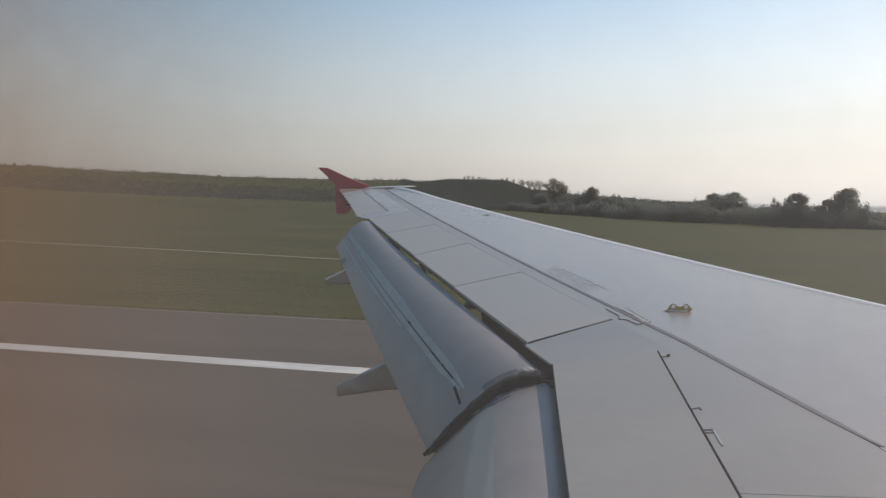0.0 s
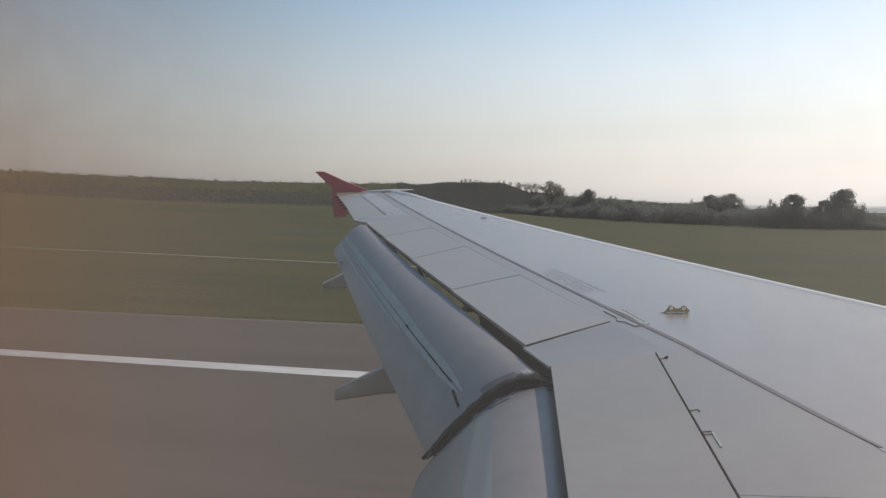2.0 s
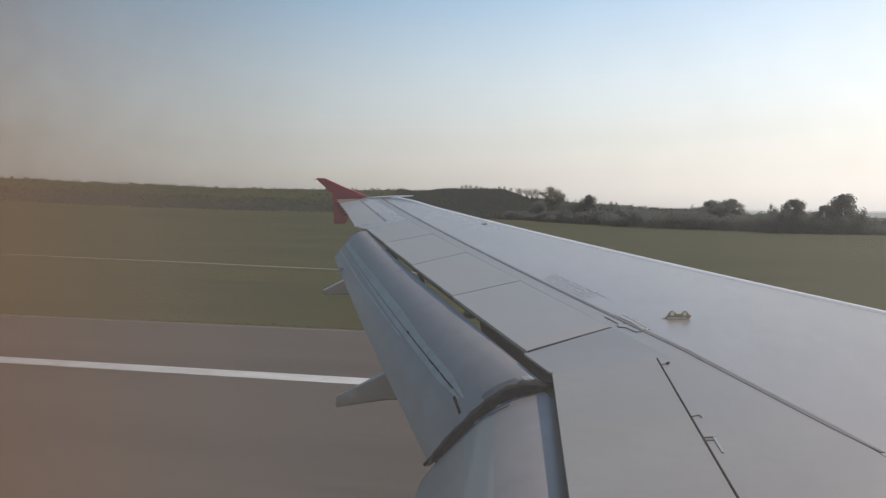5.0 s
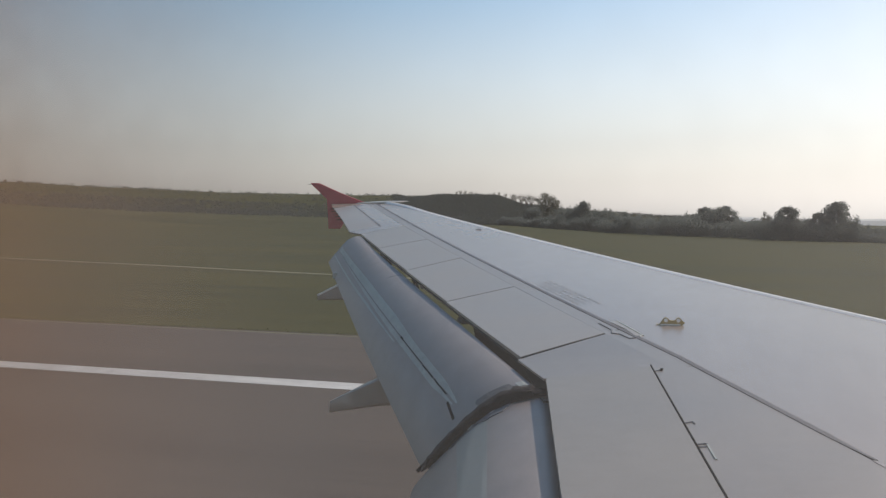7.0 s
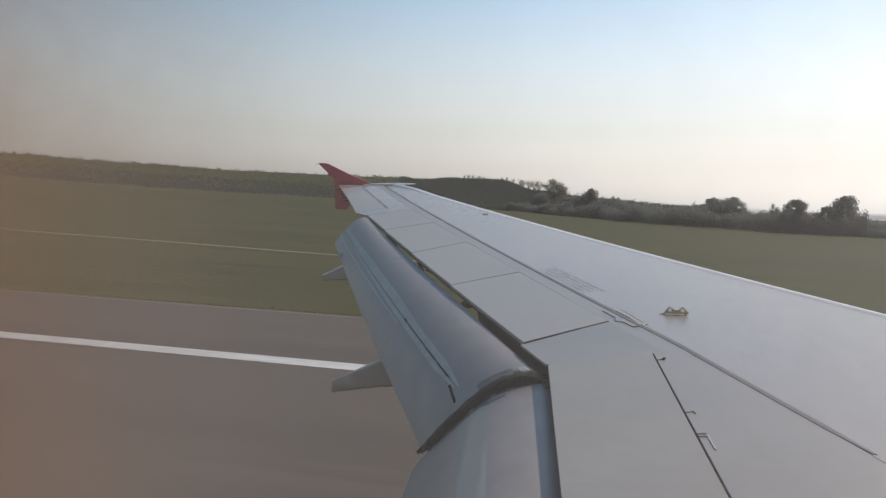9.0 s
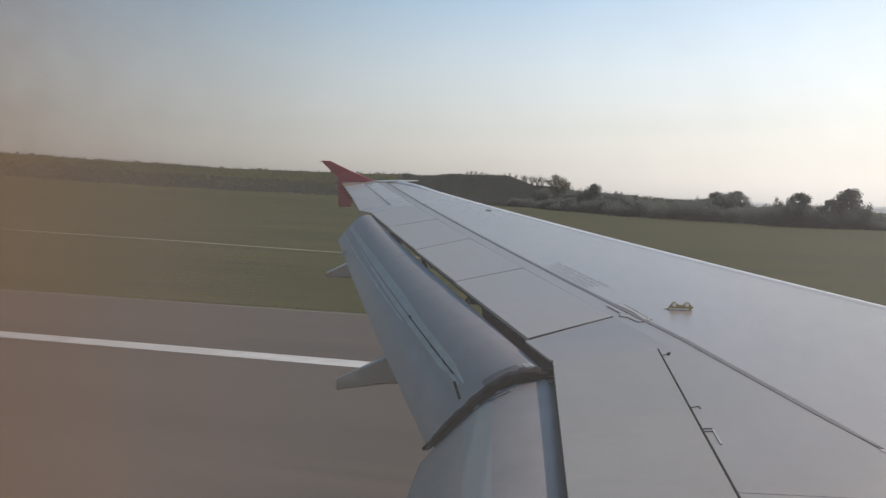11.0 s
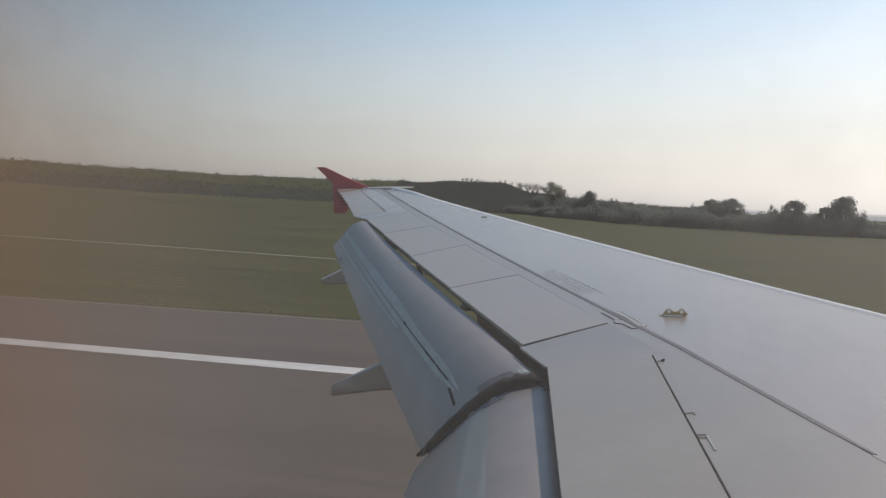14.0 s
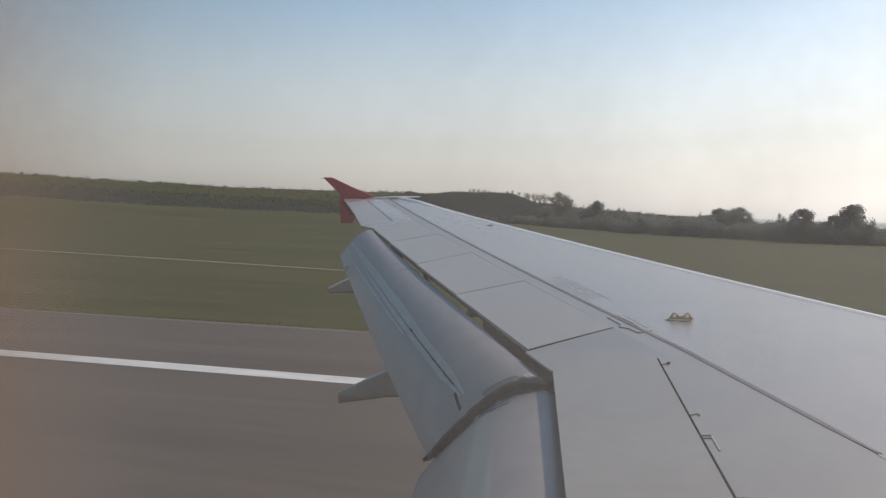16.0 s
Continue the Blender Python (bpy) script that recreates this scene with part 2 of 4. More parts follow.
# extra film towards the forward edge of the pane, standing in for distance haze
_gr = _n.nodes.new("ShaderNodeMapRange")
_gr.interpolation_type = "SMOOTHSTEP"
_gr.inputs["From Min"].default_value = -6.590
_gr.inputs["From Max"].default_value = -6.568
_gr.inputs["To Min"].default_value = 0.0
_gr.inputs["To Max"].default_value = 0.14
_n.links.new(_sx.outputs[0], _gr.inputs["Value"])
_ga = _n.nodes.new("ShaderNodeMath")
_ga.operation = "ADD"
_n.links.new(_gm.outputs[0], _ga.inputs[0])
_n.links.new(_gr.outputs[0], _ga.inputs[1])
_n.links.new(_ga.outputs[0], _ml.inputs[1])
_tl = _n.nodes.new("ShaderNodeBsdfTranslucent")
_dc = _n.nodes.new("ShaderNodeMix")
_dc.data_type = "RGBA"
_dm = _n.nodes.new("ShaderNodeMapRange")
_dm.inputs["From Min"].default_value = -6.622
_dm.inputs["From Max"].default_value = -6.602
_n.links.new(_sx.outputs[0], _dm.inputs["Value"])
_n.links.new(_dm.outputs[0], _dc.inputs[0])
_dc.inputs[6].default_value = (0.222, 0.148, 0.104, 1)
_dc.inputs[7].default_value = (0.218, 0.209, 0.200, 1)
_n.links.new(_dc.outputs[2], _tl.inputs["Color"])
_tr = _n.nodes.new("ShaderNodeBsdfTransparent")
_mx = _n.nodes.new("ShaderNodeMixShader")
_n.links.new(_ml.outputs[0], _mx.inputs[0])
_n.links.new(_tr.outputs[0], _mx.inputs[1])
_n.links.new(_tl.outputs[0], _mx.inputs[2])
_n.links.new(_mx.outputs[0], _n.nodes["Material Output"].inputs["Surface"])


# ------------------------------------------------------------- mesh helpers
def to_mesh(name, bm, mat, smooth=False):
    me = bpy.data.meshes.new(name)
    bmesh.ops.recalc_face_normals(bm, faces=bm.faces)
    bm.to_mesh(me)
    bm.free()
    me.materials.append(mat)
    if smooth:
        for p in me.polygons:
            p.use_smooth = True
        me.set_sharp_from_angle(angle=radians(38))
    return me


def part(name, bm, mat, parent, label="", smooth=False):
    ob = new(name, to_mesh(name, bm, mat, smooth))
    ob.parent = parent
    if label:
        tagged(ob, label)
    return ob


def thing(name, label, category, group="", m=None):
    ob = new(name)
    ob.empty_display_size = 0.2
    if m is not None:
        ob.matrix_basis = m
    return tagged(ob, label, category, group)


def loft(bm, sections, cap=True, closed=True):
    """Joins rings of points, each of the same length."""
    rings = [[bm.verts.new(p) for p in s] for s in sections]
    n = len(rings[0])
    for a, b in zip(rings, rings[1:]):
        for i in range(n if closed else n - 1):
            j = (i + 1) % n
            bm.faces.new((a[i], a[j], b[j], b[i]))
    if cap and closed:
        bm.faces.new(rings[0][::-1])
        bm.faces.new(rings[-1])
    return rings


def box(bm, centre, size, m=None):
    r = bmesh.ops.create_cube(bm, size=1.0)
    mm = Matrix.Translation(centre) @ (m or Matrix()) @ Matrix.Diagonal((*size, 1))
    bmesh.ops.transform(bm, matrix=mm, verts=r["verts"])
    return r["verts"]


def rod(bm, a, b, r0, r1=None, n=8):
    a, b = Vector(a), Vector(b)
    r1 = r0 if r1 is None else r1
    q = (b - a).to_track_quat("Z", "Y").to_matrix()
    rings = []
    for p, r in ((a, r0), (b, r1)):
        rings.append([p + q @ Vector((r * math.cos(t * 2 * math.pi / n), r * math.sin(t * 2 * math.pi / n), 0)) for t in range(n)])
    loft(bm, rings)


# ------------------------------------------------------------- aircraft
airplane = thing("airplane", "white airliner with light grey wing and lowered flaps over the runway", "airplane", m=AIRCRAFT)


def spar(y):
    return 7.09 + 0.342 * (y - 10.53) + 0.06 * max(0, 6.6 - y)


def hinge(y):
    return max(5.93, 7.25 + 0.342 * (y - 10.53))


def trailing(y):
    return 6.62 + 0.344 * (y - 6.72)


def leading(y):
    return 0.515 * y + 0.15


def chord_end(y):
    return 7.1 if y < 6.4 else 7.1 + 0.28 * (y - 6.4)


def top(x, y):
    """Height of the wing's upper skin, x metres aft."""
    e, le = y - 1.85, leading(y)
    ch = chord_end(y) - le
    u = min(max((x - le) / ch, 0), 1)
    h = hinge(y)
    fade = 1 - min(max((y - 13.1) / 1.6, 0), 1)
    return 0.0594123 * e + 0.00153098 * e * e + 0.032 * ch * u * (1 - u) - 0.06 * fade * max(0, x - h)


def slab(front, rear, n, m, thick, lift=0.0, round_edge=0.0):
    """A panel that follows the skin between a front and a rear line, each a pair of (x aft, y)."""
    bm = bmesh.new()
    rows_top, rows_low = [], []
    for i in range(n + 1):
        v = i / n
        f = [front[0][k] + (front[1][k] - front[0][k]) * v for k in (0, 1)]
        r = [rear[0][k] + (rear[1][k] - rear[0][k]) * v for k in (0, 1)]
        a, b = [], []
        for j in range(m + 1):
            u = j / m
            x, y = f[0] + (r[0] - f[0]) * u, f[1] + (r[1] - f[1]) * u
            z = top(x, y) + lift
            a.append(bm.verts.new((-x, y, z)))
            b.append(bm.verts.new((-x, y, z - thick * (1 - 0.6 * u))))
        rows_top.append(a)
        rows_low.append(b)
    for i in range(n):
        for j in range(m):
            bm.faces.new((rows_top[i][j], rows_top[i + 1][j], rows_top[i + 1][j + 1], rows_top[i][j + 1]))
            bm.faces.new((rows_low[i][j], rows_low[i][j + 1], rows_low[i + 1][j + 1], rows_low[i + 1][j]))
        bm.faces.new((rows_top[i][0], rows_low[i][0], rows_low[i + 1][0], rows_top[i + 1][0]))
        bm.faces.new((rows_top[i][m], rows_top[i + 1][m], rows_low[i + 1][m], rows_low[i][m]))
    for j in range(m):
        bm.faces.new((rows_top[0][j], rows_top[0][j + 1], rows_low[0][j + 1], rows_low[0][j]))
        bm.faces.new((rows_top[n][j], rows_low[n][j], rows_low[n][j + 1], rows_top[n][j + 1]))
    return bm


def wing_box():
    """Closed box from just behind the leading edge to the rear spar."""
    bm = bmesh.new()
    sections = []
    for i in range(49):
        y = 1.7 + (17.05 - 1.7) * i / 48
        le = leading(y) + 0.03 + max(0, y - 16.3) ** 2 * 0.32
        re = spar(max(y, 4.6)) - 0.012
        ring = []
        for j in range(15):
            x = le + (re - le) * (j / 14) ** 1.3
            ring.append((-x, y, top(x, y)))
        t = 0.10 * (chord_end(y) - leading(y))
        for j in range(14, -1, -1):
            u = (j / 14) ** 1.3
            x = le + (re - le) * u
            ring.append((-x, y, top(x, y) - 0.02 - t * (1 - (2 * u - 0.9) ** 2 * 0.7) * min(1, 0.35 + u * 2)))
        sections.append(ring)
    loft(bm, sections)
    return bm


wing = part("wing_skin", wing_box(), M_SKIN, airplane, "smooth light grey enamelled wing skin", smooth=True)


def slat(y0, y1):
    """A leading edge segment: a rounded nose wrapped round the front of the skin."""
    bm = bmesh.new()
    secs = []
    for i in range(9):
        y = y0 + (y1 - y0) * i / 8
        le = leading(y) + max(0, y - 16.3) ** 2 * 0.32
        z = top(le, y) + 0.018 * max(0, y - 15.6)
        ring = [(0.058, 0.000), (0.022, 0.012), (-0.014, 0.010), (-0.035, -0.03), (-0.03, -0.07), (0.03, -0.11), (0.10, -0.12), (0.10, -0.03)]
        secs.append([(-(le + dx), y, z + dz) for dx, dz in ring])
    loft(bm, secs)
    return bm


for y0, y1 in ((2.3, 5.2), (5.204, 8.2), (8.204, 11.2), (11.204, 14.1), (14.104, 16.4), (16.4, 17.05)):
    part("slat", slat(y0, y1), M_METAL, airplane, "bright bare metal leading edge slat")

# rear spar joint, a broad dark line of sealant
for y0, y1, w0, w1, n in ((5.06, 5.36, 0.004, 0.016, 4), (5.362, 6.598, 0.015, 0.018, 8), (6.602, 17.0, 0.018, 0.017, 40)):
    part("spar_joint", slab(((spar(y0) - w0, y0), (spar(y1) - w1, y1)), ((spar(y0) + w0, y0), (spar(y1) + w1, y1)), n, 1, 0.03, 0.0025), M_SPAR, airplane, "grey sealant line along the spar")
part("joint_filler", slab(((spar(4.55) - 0.016, 4.55), (spar(5.055) - 0.016, 5.055)), ((spar(4.55) + 0.016, 4.55), (spar(5.055) + 0.016, 5.055)), 4, 1, 0.03, 0.0015), M_SKIN, airplane)
# fixed panels between the spar and the spoiler hinges
part("fixed_panel", slab(((spar(7.315) + 0.012, 7.315), (spar(17.0) + 0.012, 17.0)), ((hinge(7.16) - 0.006, 7.16), (hinge(17.0) - 0.006, 17.0)), 30, 1, 0.03), M_PANEL, airplane)
part("fixed_panel", slab(((spar(4.6) + 0.012, 4.6), (spar(6.40) + 0.012, 6.40)), ((5.922, 4.6), (5.922, 6.40)), 10, 2, 0.03), M_PANEL, airplane)
part("fixed_panel", slab(((5.30, 1.75), (5.19, 4.595)), ((5.922, 1.75), (5.922, 4.595)), 10, 2, 0.03), M_PANEL, airplane)
# the plain panel at the kink between the inner and outer spoilers
part("kink_panel", slab(((spar(6.41) + 0.012, 6.41), (spar(7.298) + 0.012, 7.298)), ((6.495, 6.262), (6.635, 6.69)), 6, 6, 0.03), M_PANEL, airplane)
# cavity floor under the spoilers, its shade put into the dark colour
part("spoiler_bay", slab(((5.95, 2.0), (5.95, 6.2)), ((6.25, 2.0), (6.25, 6.2)), 6, 2, 0.02, -0.10), M_RECESS_SHADE, airplane, "spoiler bay floor, coloured dark for the shade in it")
part("spoiler_bay", slab(((hinge(7.2), 7.2), (hinge(13.4), 13.4)), ((trailing(6.8) - 0.07, 6.8), (trailing(13.0) - 0.16, 13.0)), 14, 2, 0.02, -0.10), M_RECESS_SHADE, airplane, "spoiler bay floor, coloured dark for the shade in it")

# filler sheet under the kink corner, coloured as the shade there
part("spoiler_bay", slab(((6.0, 6.1), (6.1, 7.1)), ((6.50, 6.1), (6.60, 6.75)), 4, 2, 0.02, -0.07), M_RECESS_SHADE, airplane, "spoiler bay floor, coloured dark for the shade in it")
# added dark web for the shade in the flap cove, in lengths with openings between them
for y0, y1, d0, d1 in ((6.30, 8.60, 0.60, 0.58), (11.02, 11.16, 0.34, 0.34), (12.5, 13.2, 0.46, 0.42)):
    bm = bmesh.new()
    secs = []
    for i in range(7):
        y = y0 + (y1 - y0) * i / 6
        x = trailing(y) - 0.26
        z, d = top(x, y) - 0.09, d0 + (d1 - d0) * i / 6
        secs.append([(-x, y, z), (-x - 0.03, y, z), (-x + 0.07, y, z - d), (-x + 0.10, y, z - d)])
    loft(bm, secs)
    part("shade_web", bm, M_RECESS_SHADE, airplane, "added dark web for the shade in the flap cove")
# dark strip laid where shade falls under the spoilers' trailing edge
part("trailing_shade", slab(((trailing(6.75) - 0.06, 6.75), (trailing(12.95) - 0.05, 12.95)), ((trailing(6.75) + 0.004, 6.75), (trailing(12.95) + 0.012, 12.95)), 24, 2, 0.010, -0.026), M_RECESS_SHADE, airplane, "dark strip for the shade under the spoilers' trailing edge")
# fittings seen in the gap behind the spoilers
for x, y, dz, sx, sy, sz, yaw, paint, words in ((7.00, 8.02, 0.060, 0.16, 0.13, 0.04, 20, M_RECESS_SHADE, "dark bracket in the flap cove"), (7.50, 9.42, 0.055, 0.09, 0.06, 0.03, 20, M_COVER, "pale painted bracket in the flap cove")):
    bm = bmesh.new()
    box(bm, (0, 0, 0), (sx, sy, sz))
    bmesh.ops.bevel(bm, geom=bm.edges[:], offset=0.008, segments=2, affect="EDGES")
    bmesh.ops.transform(bm, matrix=Matrix.Translation((-x, y, top(x, y) - dz)) @ Matrix.Rotation(radians(yaw), 4, "Z"), verts=bm.verts)
    part("hinge_bracket", bm, paint, airplane, words)
# outer spoilers: hinge corners and trailing corners, inboard to outboard
EDGES = [(7.17, 6.72), (8.88, 8.44), (10.57, 10.02), (12.13, 11.66), (13.62, 13.02)]
for k in range(4):
    (h0, t0), (h1, t1) = EDGES[k], EDGES[k + 1]
    g = 0.012
    sp = part("spoiler", slab(((hinge(h0) + 0.004, h0 + g), (hinge(h1) + 0.004, h1 - g)), ((trailing(t0), t0 + g), (trailing(t1), t1 - g)), 10, 5, 0.05, 0.003), M_SPOILER, airplane, "matt light grey spoiler panel, closed")
# inner spoiler
part("spoiler", slab(((5.934, 2.35), (5.934, 6.39)), ((6.43, 2.35), (6.485, 6.25)), 12, 4, 0.05, 0.003), M_INNER, airplane, "matt light grey inboard spoiler panel, closed")
part("hinge_gap", slab(((5.925, 3.0), (5.925, 6.42)), ((5.9305, 3.0), (5.9305, 6.42)), 8, 1, 0.02, 0.0045), M_DARK, airplane)
for k in range(5):
    h0, t0 = EDGES[k]
    part("panel_gap", slab(((hinge(h0), h0 - 0.004), (hinge(h0), h0 + 0.004)), ((trailing(t0) - 0.004, t0 - (0.018 if k == 0 else 0.009)), (trailing(t0) - 0.004, t0 + 0.009)), 1, 6, 0.02, 0.001), M_DARK if k == 0 or k == 2 else M_LINE, airplane)
part("hinge_gap", slab(((hinge(7.17) - 0.005, 7.17), (hinge(13.6) - 0.005, 13.6)), ((hinge(7.17) + 0.004, 7.17), (hinge(13.6) + 0.004, 13.6)), 20, 1, 0.02, 0.001), M_LINE, airplane)
# small hinge fittings: thin outlines let into the skin beside the inner spoiler
def skin_line(pts, width, lift=0.004):
    """A thin raised bead along points of the upper skin, (x aft, y)."""
    bm = bmesh.new()
    for (xa, ya), (xb, yb) in zip(pts, pts[1:]):
        d = Vector((xb - xa, yb - ya)).normalized() * width / 2
        ring = [(xa - d.y, ya + d.x), (xb - d.y, yb + d.x), (xb + d.y, yb - d.x), (xa + d.y, ya - d.x)]
        loft(bm, [[(-x, y, top(x, y) + h) for x, y in ring] for h in (-0.004, lift)])
    return bm


part("hinge_fitting", skin_line([(5.925, 6.293), (5.890, 6.320)], 0.006), M_LINE, airplane)
part("hinge_stud", skin_line([(5.893, 6.305), (5.882, 6.335)], 0.014, 0.007), M_DARK, airplane, "small black stud")
part("hinge_fitting", skin_line([(5.930, 5.446), (5.887, 5.471), (5.885, 5.441)], 0.005), M_LINE, airplane)
part("hinge_fitting", skin_line([(5.926, 5.190), (5.885, 5.199), (5.887, 5.165), (5.926, 5.160)], 0.005), M_LINE, airplane)
part("scuff_plate", skin_line([(5.886, 5.190), (5.886, 5.028)], 0.008), M_STRIP, airplane, "pale scuffed strip")

# aileron and outer trailing edge
part("end_panel", slab(((hinge(13.64), 13.64), (8.645, 13.72)), ((trailing(13.05) - 0.01, 13.05), (9.02, 13.32)), 5, 5, 0.05, 0.0), M_SKIN, airplane)
part("aileron", slab(((8.665, 13.70), (9.66, 16.72)), ((9.02, 13.34), (9.90, 16.22)), 12, 4, 0.05, 0.0), M_SPOILER, airplane, "light grey aileron")
part("outer_panel", slab(((hinge(13.64), 13.64), (hinge(17.02), 17.02)), ((8.645, 13.72), (9.66, 16.75)), 12, 3, 0.05, 0.0), M_SKIN, airplane)
part("panel_gap", slab(((8.64, 13.68), (9.64, 16.72)), ((8.665, 13.68), (9.665, 16.72)), 12, 1, 0.03, 0.003), M_LINE, airplane)
part("tip_panel", slab(((9.44, 17.02), (9.36, 17.05)), ((9.92, 16.24), (10.14, 17.03)), 3, 4, 0.06, 0.0), M_SKIN, airplane)


# wingtip fence: a swept red blade above and below the tip
def fence_blade():
    bm = bmesh.new()
    out = [(9.50, 1.27), (9.98, 1.46), (10.36, 1.63), (10.52, 1.635), (10.50, 1.60), (10.22, 1.34), (10.20, 1.0), (10.19, 0.80), (9.98, 0.80), (9.86, 0.98), (9.62, 1.14), (9.48, 1.22)]
    secs = []
    for dy, inset in ((0.0, 0.02), (0.02, 0.0), (0.045, 0.0), (0.065, 0.02)):
        cx, cz = 10.05, 1.2
        secs.append([(-(cx + (x - cx) * (1 - inset)), 17.02 + dy, cz + (z - cz) * (1 - inset)) for x, z in out])
    loft(bm, secs)
    return bm


fence = part("wingtip_fence", fence_blade(), M_RED, airplane, "deep red swept wingtip fence")
# pale slender cap along the wing's tip edge, no lamp in it
bm = bmesh.new()
bmesh.ops.create_uvsphere(bm, u_segments=14, v_segments=8, radius=1.0)
bmesh.ops.transform(bm, matrix=Matrix.Translation((-9.20, 17.03, 1.285)) @ Matrix.Rotation(radians(-2.5), 4, "Y") @ Matrix.Diagonal((0.50, 0.040, 0.020, 1)), verts=bm.verts)
part("tip_cap", bm, M_METAL, airplane, "pale cap along the wingtip's edge", smooth=True)
for k in range(5):
    y = 14.6 + k * 0.40
    x = 9.02 + (y - 13.34) * 0.306
    bm = bmesh.new()
    rod(bm, (-x, y, top(x, y) - 0.005), (-x - 0.085, y + 0.01, top(x, y) - 0.012), 0.010, 0.006, 6)
    part("static_wick", bm, M_DARK, airplane)
bm = bmesh.new()
rod(bm, (-10.50, 17.05, 1.61), (-10.57, 17.05, 1.606), 0.005, 0.003, 6)
part("static_wick", bm, M_DARK, airplane)


# flaps: profiles as (x aft, height), nose over the top to the trailing edge and back underneath
def flap_ring(y, prof, thick, dz=0.0):
    up = [(-x, y, z + dz) for x, z in prof]  # over the top
    n = len(prof)
    low = []
    for i in range(n - 2, 0, -1):
        a, b = Vector(prof[i - 1]), Vector(prof[i + 1])
        t = (b - a).normalized()
        nrm = Vector((-t.y, t.x))
        if nrm.y > 0:
            nrm = -nrm
        k = thick * math.sin(math.pi * min(1, 0.25 + 0.75 * i / n))
        low.append((-(prof[i][0] + nrm.x * k), y, prof[i][1] + nrm.y * k + dz))
    return up + low


IN_P = [(6.505, 0.10), (6.518, 0.190), (6.552, 0.224), (6.60, 0.23), (6.69, 0.205), (6.79, 0.155), (6.88, 0.085), (6.965, 0.0)]
OUT_P = [(8.705, 0.72), (8.715, 0.778), (8.75, 0.812), (8.81, 0.82), (8.88, 0.80), (8.95, 0.76), (9.01, 0.70), (9.065, 0.635)]
IN_T = [(6.945, 0.004), (7.01, -0.05), (7.06, -0.105), (7.105, -0.16), (7.15, -0.235)]
OUT_T = [(9.05, 0.643), (9.10, 0.595), (9.13, 0.56), (9.16, 0.52), (9.20, 0.465)]


def between(a, b, v):
    """The profile a fraction v of the way out; the flap sags a little between its ends."""
    sag = 0.055 * math.sin(math.pi * v) + 0.02 * v
    full = len(a) > 6
    out = []
    for k, (p, q) in enumerate(zip(a, b)):
        nose = math.sin(math.pi * min(1, v * 1.15)) if full and k < 3 else 0.0  # the nose reaches furthest forward at mid span
        out.append((p[0] + (q[0] - p[0]) * v + 0.02 * v - 0.022 * nose, p[1] + (q[1] - p[1]) * v - sag + 0.012 * nose))
    return out


def span_y(v):
    return 6.33 + (12.93 - 6.33) * v


bm = bmesh.new()
SPAN = [-0.008] + [i / 24 for i in range(25)]
loft(bm, [flap_ring(span_y(v), between(IN_P, OUT_P, v), 0.10 - 0.03 * v) for v in SPAN])  # body
outboard_flap = part("outboard_flap", bm, M_FLAP, airplane, "lowered grey-blue slotted outboard flap", smooth=True)
bm = bmesh.new()
loft(bm, [flap_ring(span_y(v), between(IN_T, OUT_T, v), 0.035) for v in SPAN])
part("flap_tab", bm, M_FLAP, outboard_flap, "grey trailing flap tab", smooth=True)


def along(knots, v):
    """A value that runs straight between knots (v, value)."""
    for (a, p), (b, q) in zip(knots, knots[1:]):
        if v <= b:
            return p + (q - p) * max(0, v - a) / (b - a)
    return knots[-1][1]


def strip(pa, pb, ia, ib, v0, v1, lift, n=16, ragged_by=0.0):
    """A thin band laid on the flap between two lines of its profile; each is a fraction of it, or knots (v, fraction)."""
    bm = bmesh.new()
    secs = []

    def pick(pr, f):
        k = min(int(f), len(pr) - 2)
        f -= k
        return (pr[k][0] + (pr[k + 1][0] - pr[k][0]) * f, pr[k][1] + (pr[k + 1][1] - pr[k][1]) * f)
    for i in range(n + 1):
        v = v0 + (v1 - v0) * i / n
        pr = between(pa, pb, v)
        y = span_y(v)
        a = (along(ia, v) if isinstance(ia, tuple) else ia) + ragged_by * noise.noise(Vector((v * 90, 1, ragged_by)))
        b = (along(ib, v) if isinstance(ib, tuple) else ib) + ragged_by * noise.noise(Vector((v * 90, 7, ragged_by)))
        pts = [pick(pr, a + (b - a) * k / 6) for k in range(7)]
        up, low = [], []
        for k, p in enumerate(pts):
            c, d = pts[max(0, k - 1)], pts[min(6, k + 1)]
            t = Vector((d[0] - c[0], d[1] - c[1])).normalized()
            up.append((-(p[0] - t.y * lift), y, p[1] + t.x * lift))
            low.append((-(p[0] + t.y * lift), y, p[1] - t.x * lift))
        secs.append(up + low[::-1])
    loft(bm, secs)
    return bm


# sealant bands on both sides of the tab joint, the joint's worn dark lengths, grime at the inboard end
BAND = ((0.03, 6.26), (0.085, 6.02), (0.25, 5.98), (0.38, 5.75), (0.64, 5.80), (0.88, 6.15), (1.0, 6.25))
JOINT = ((0.02, 6.38), (0.165, 6.44), (0.384, 6.50), (0.602, 6.62), (0.86, 6.85), (1.0, 6.90))
JOINT_LOW = tuple((v, f + 0.075) for v, f in JOINT)
part("seal_strip", strip(IN_P, OUT_P, BAND, tuple((v, f - 0.03) for v, f in JOINT), 0.03, 0.985, 0.0022, 60, 0.05), M_STRIP, outboard_flap, "pale weathered sealant band along the tab joint")
part("seal_strip", strip(IN_P, OUT_P, tuple((v, f + 0.10) for v, f in JOINT), ((0.035, 6.55), (0.10, 6.80), (0.35, 6.92), (0.6, 6.97), (1.0, 6.99)), 0.035, 0.985, 0.0022, 60, 0.03), M_STRIP, outboard_flap, "pale weathered sealant band along the tab joint")
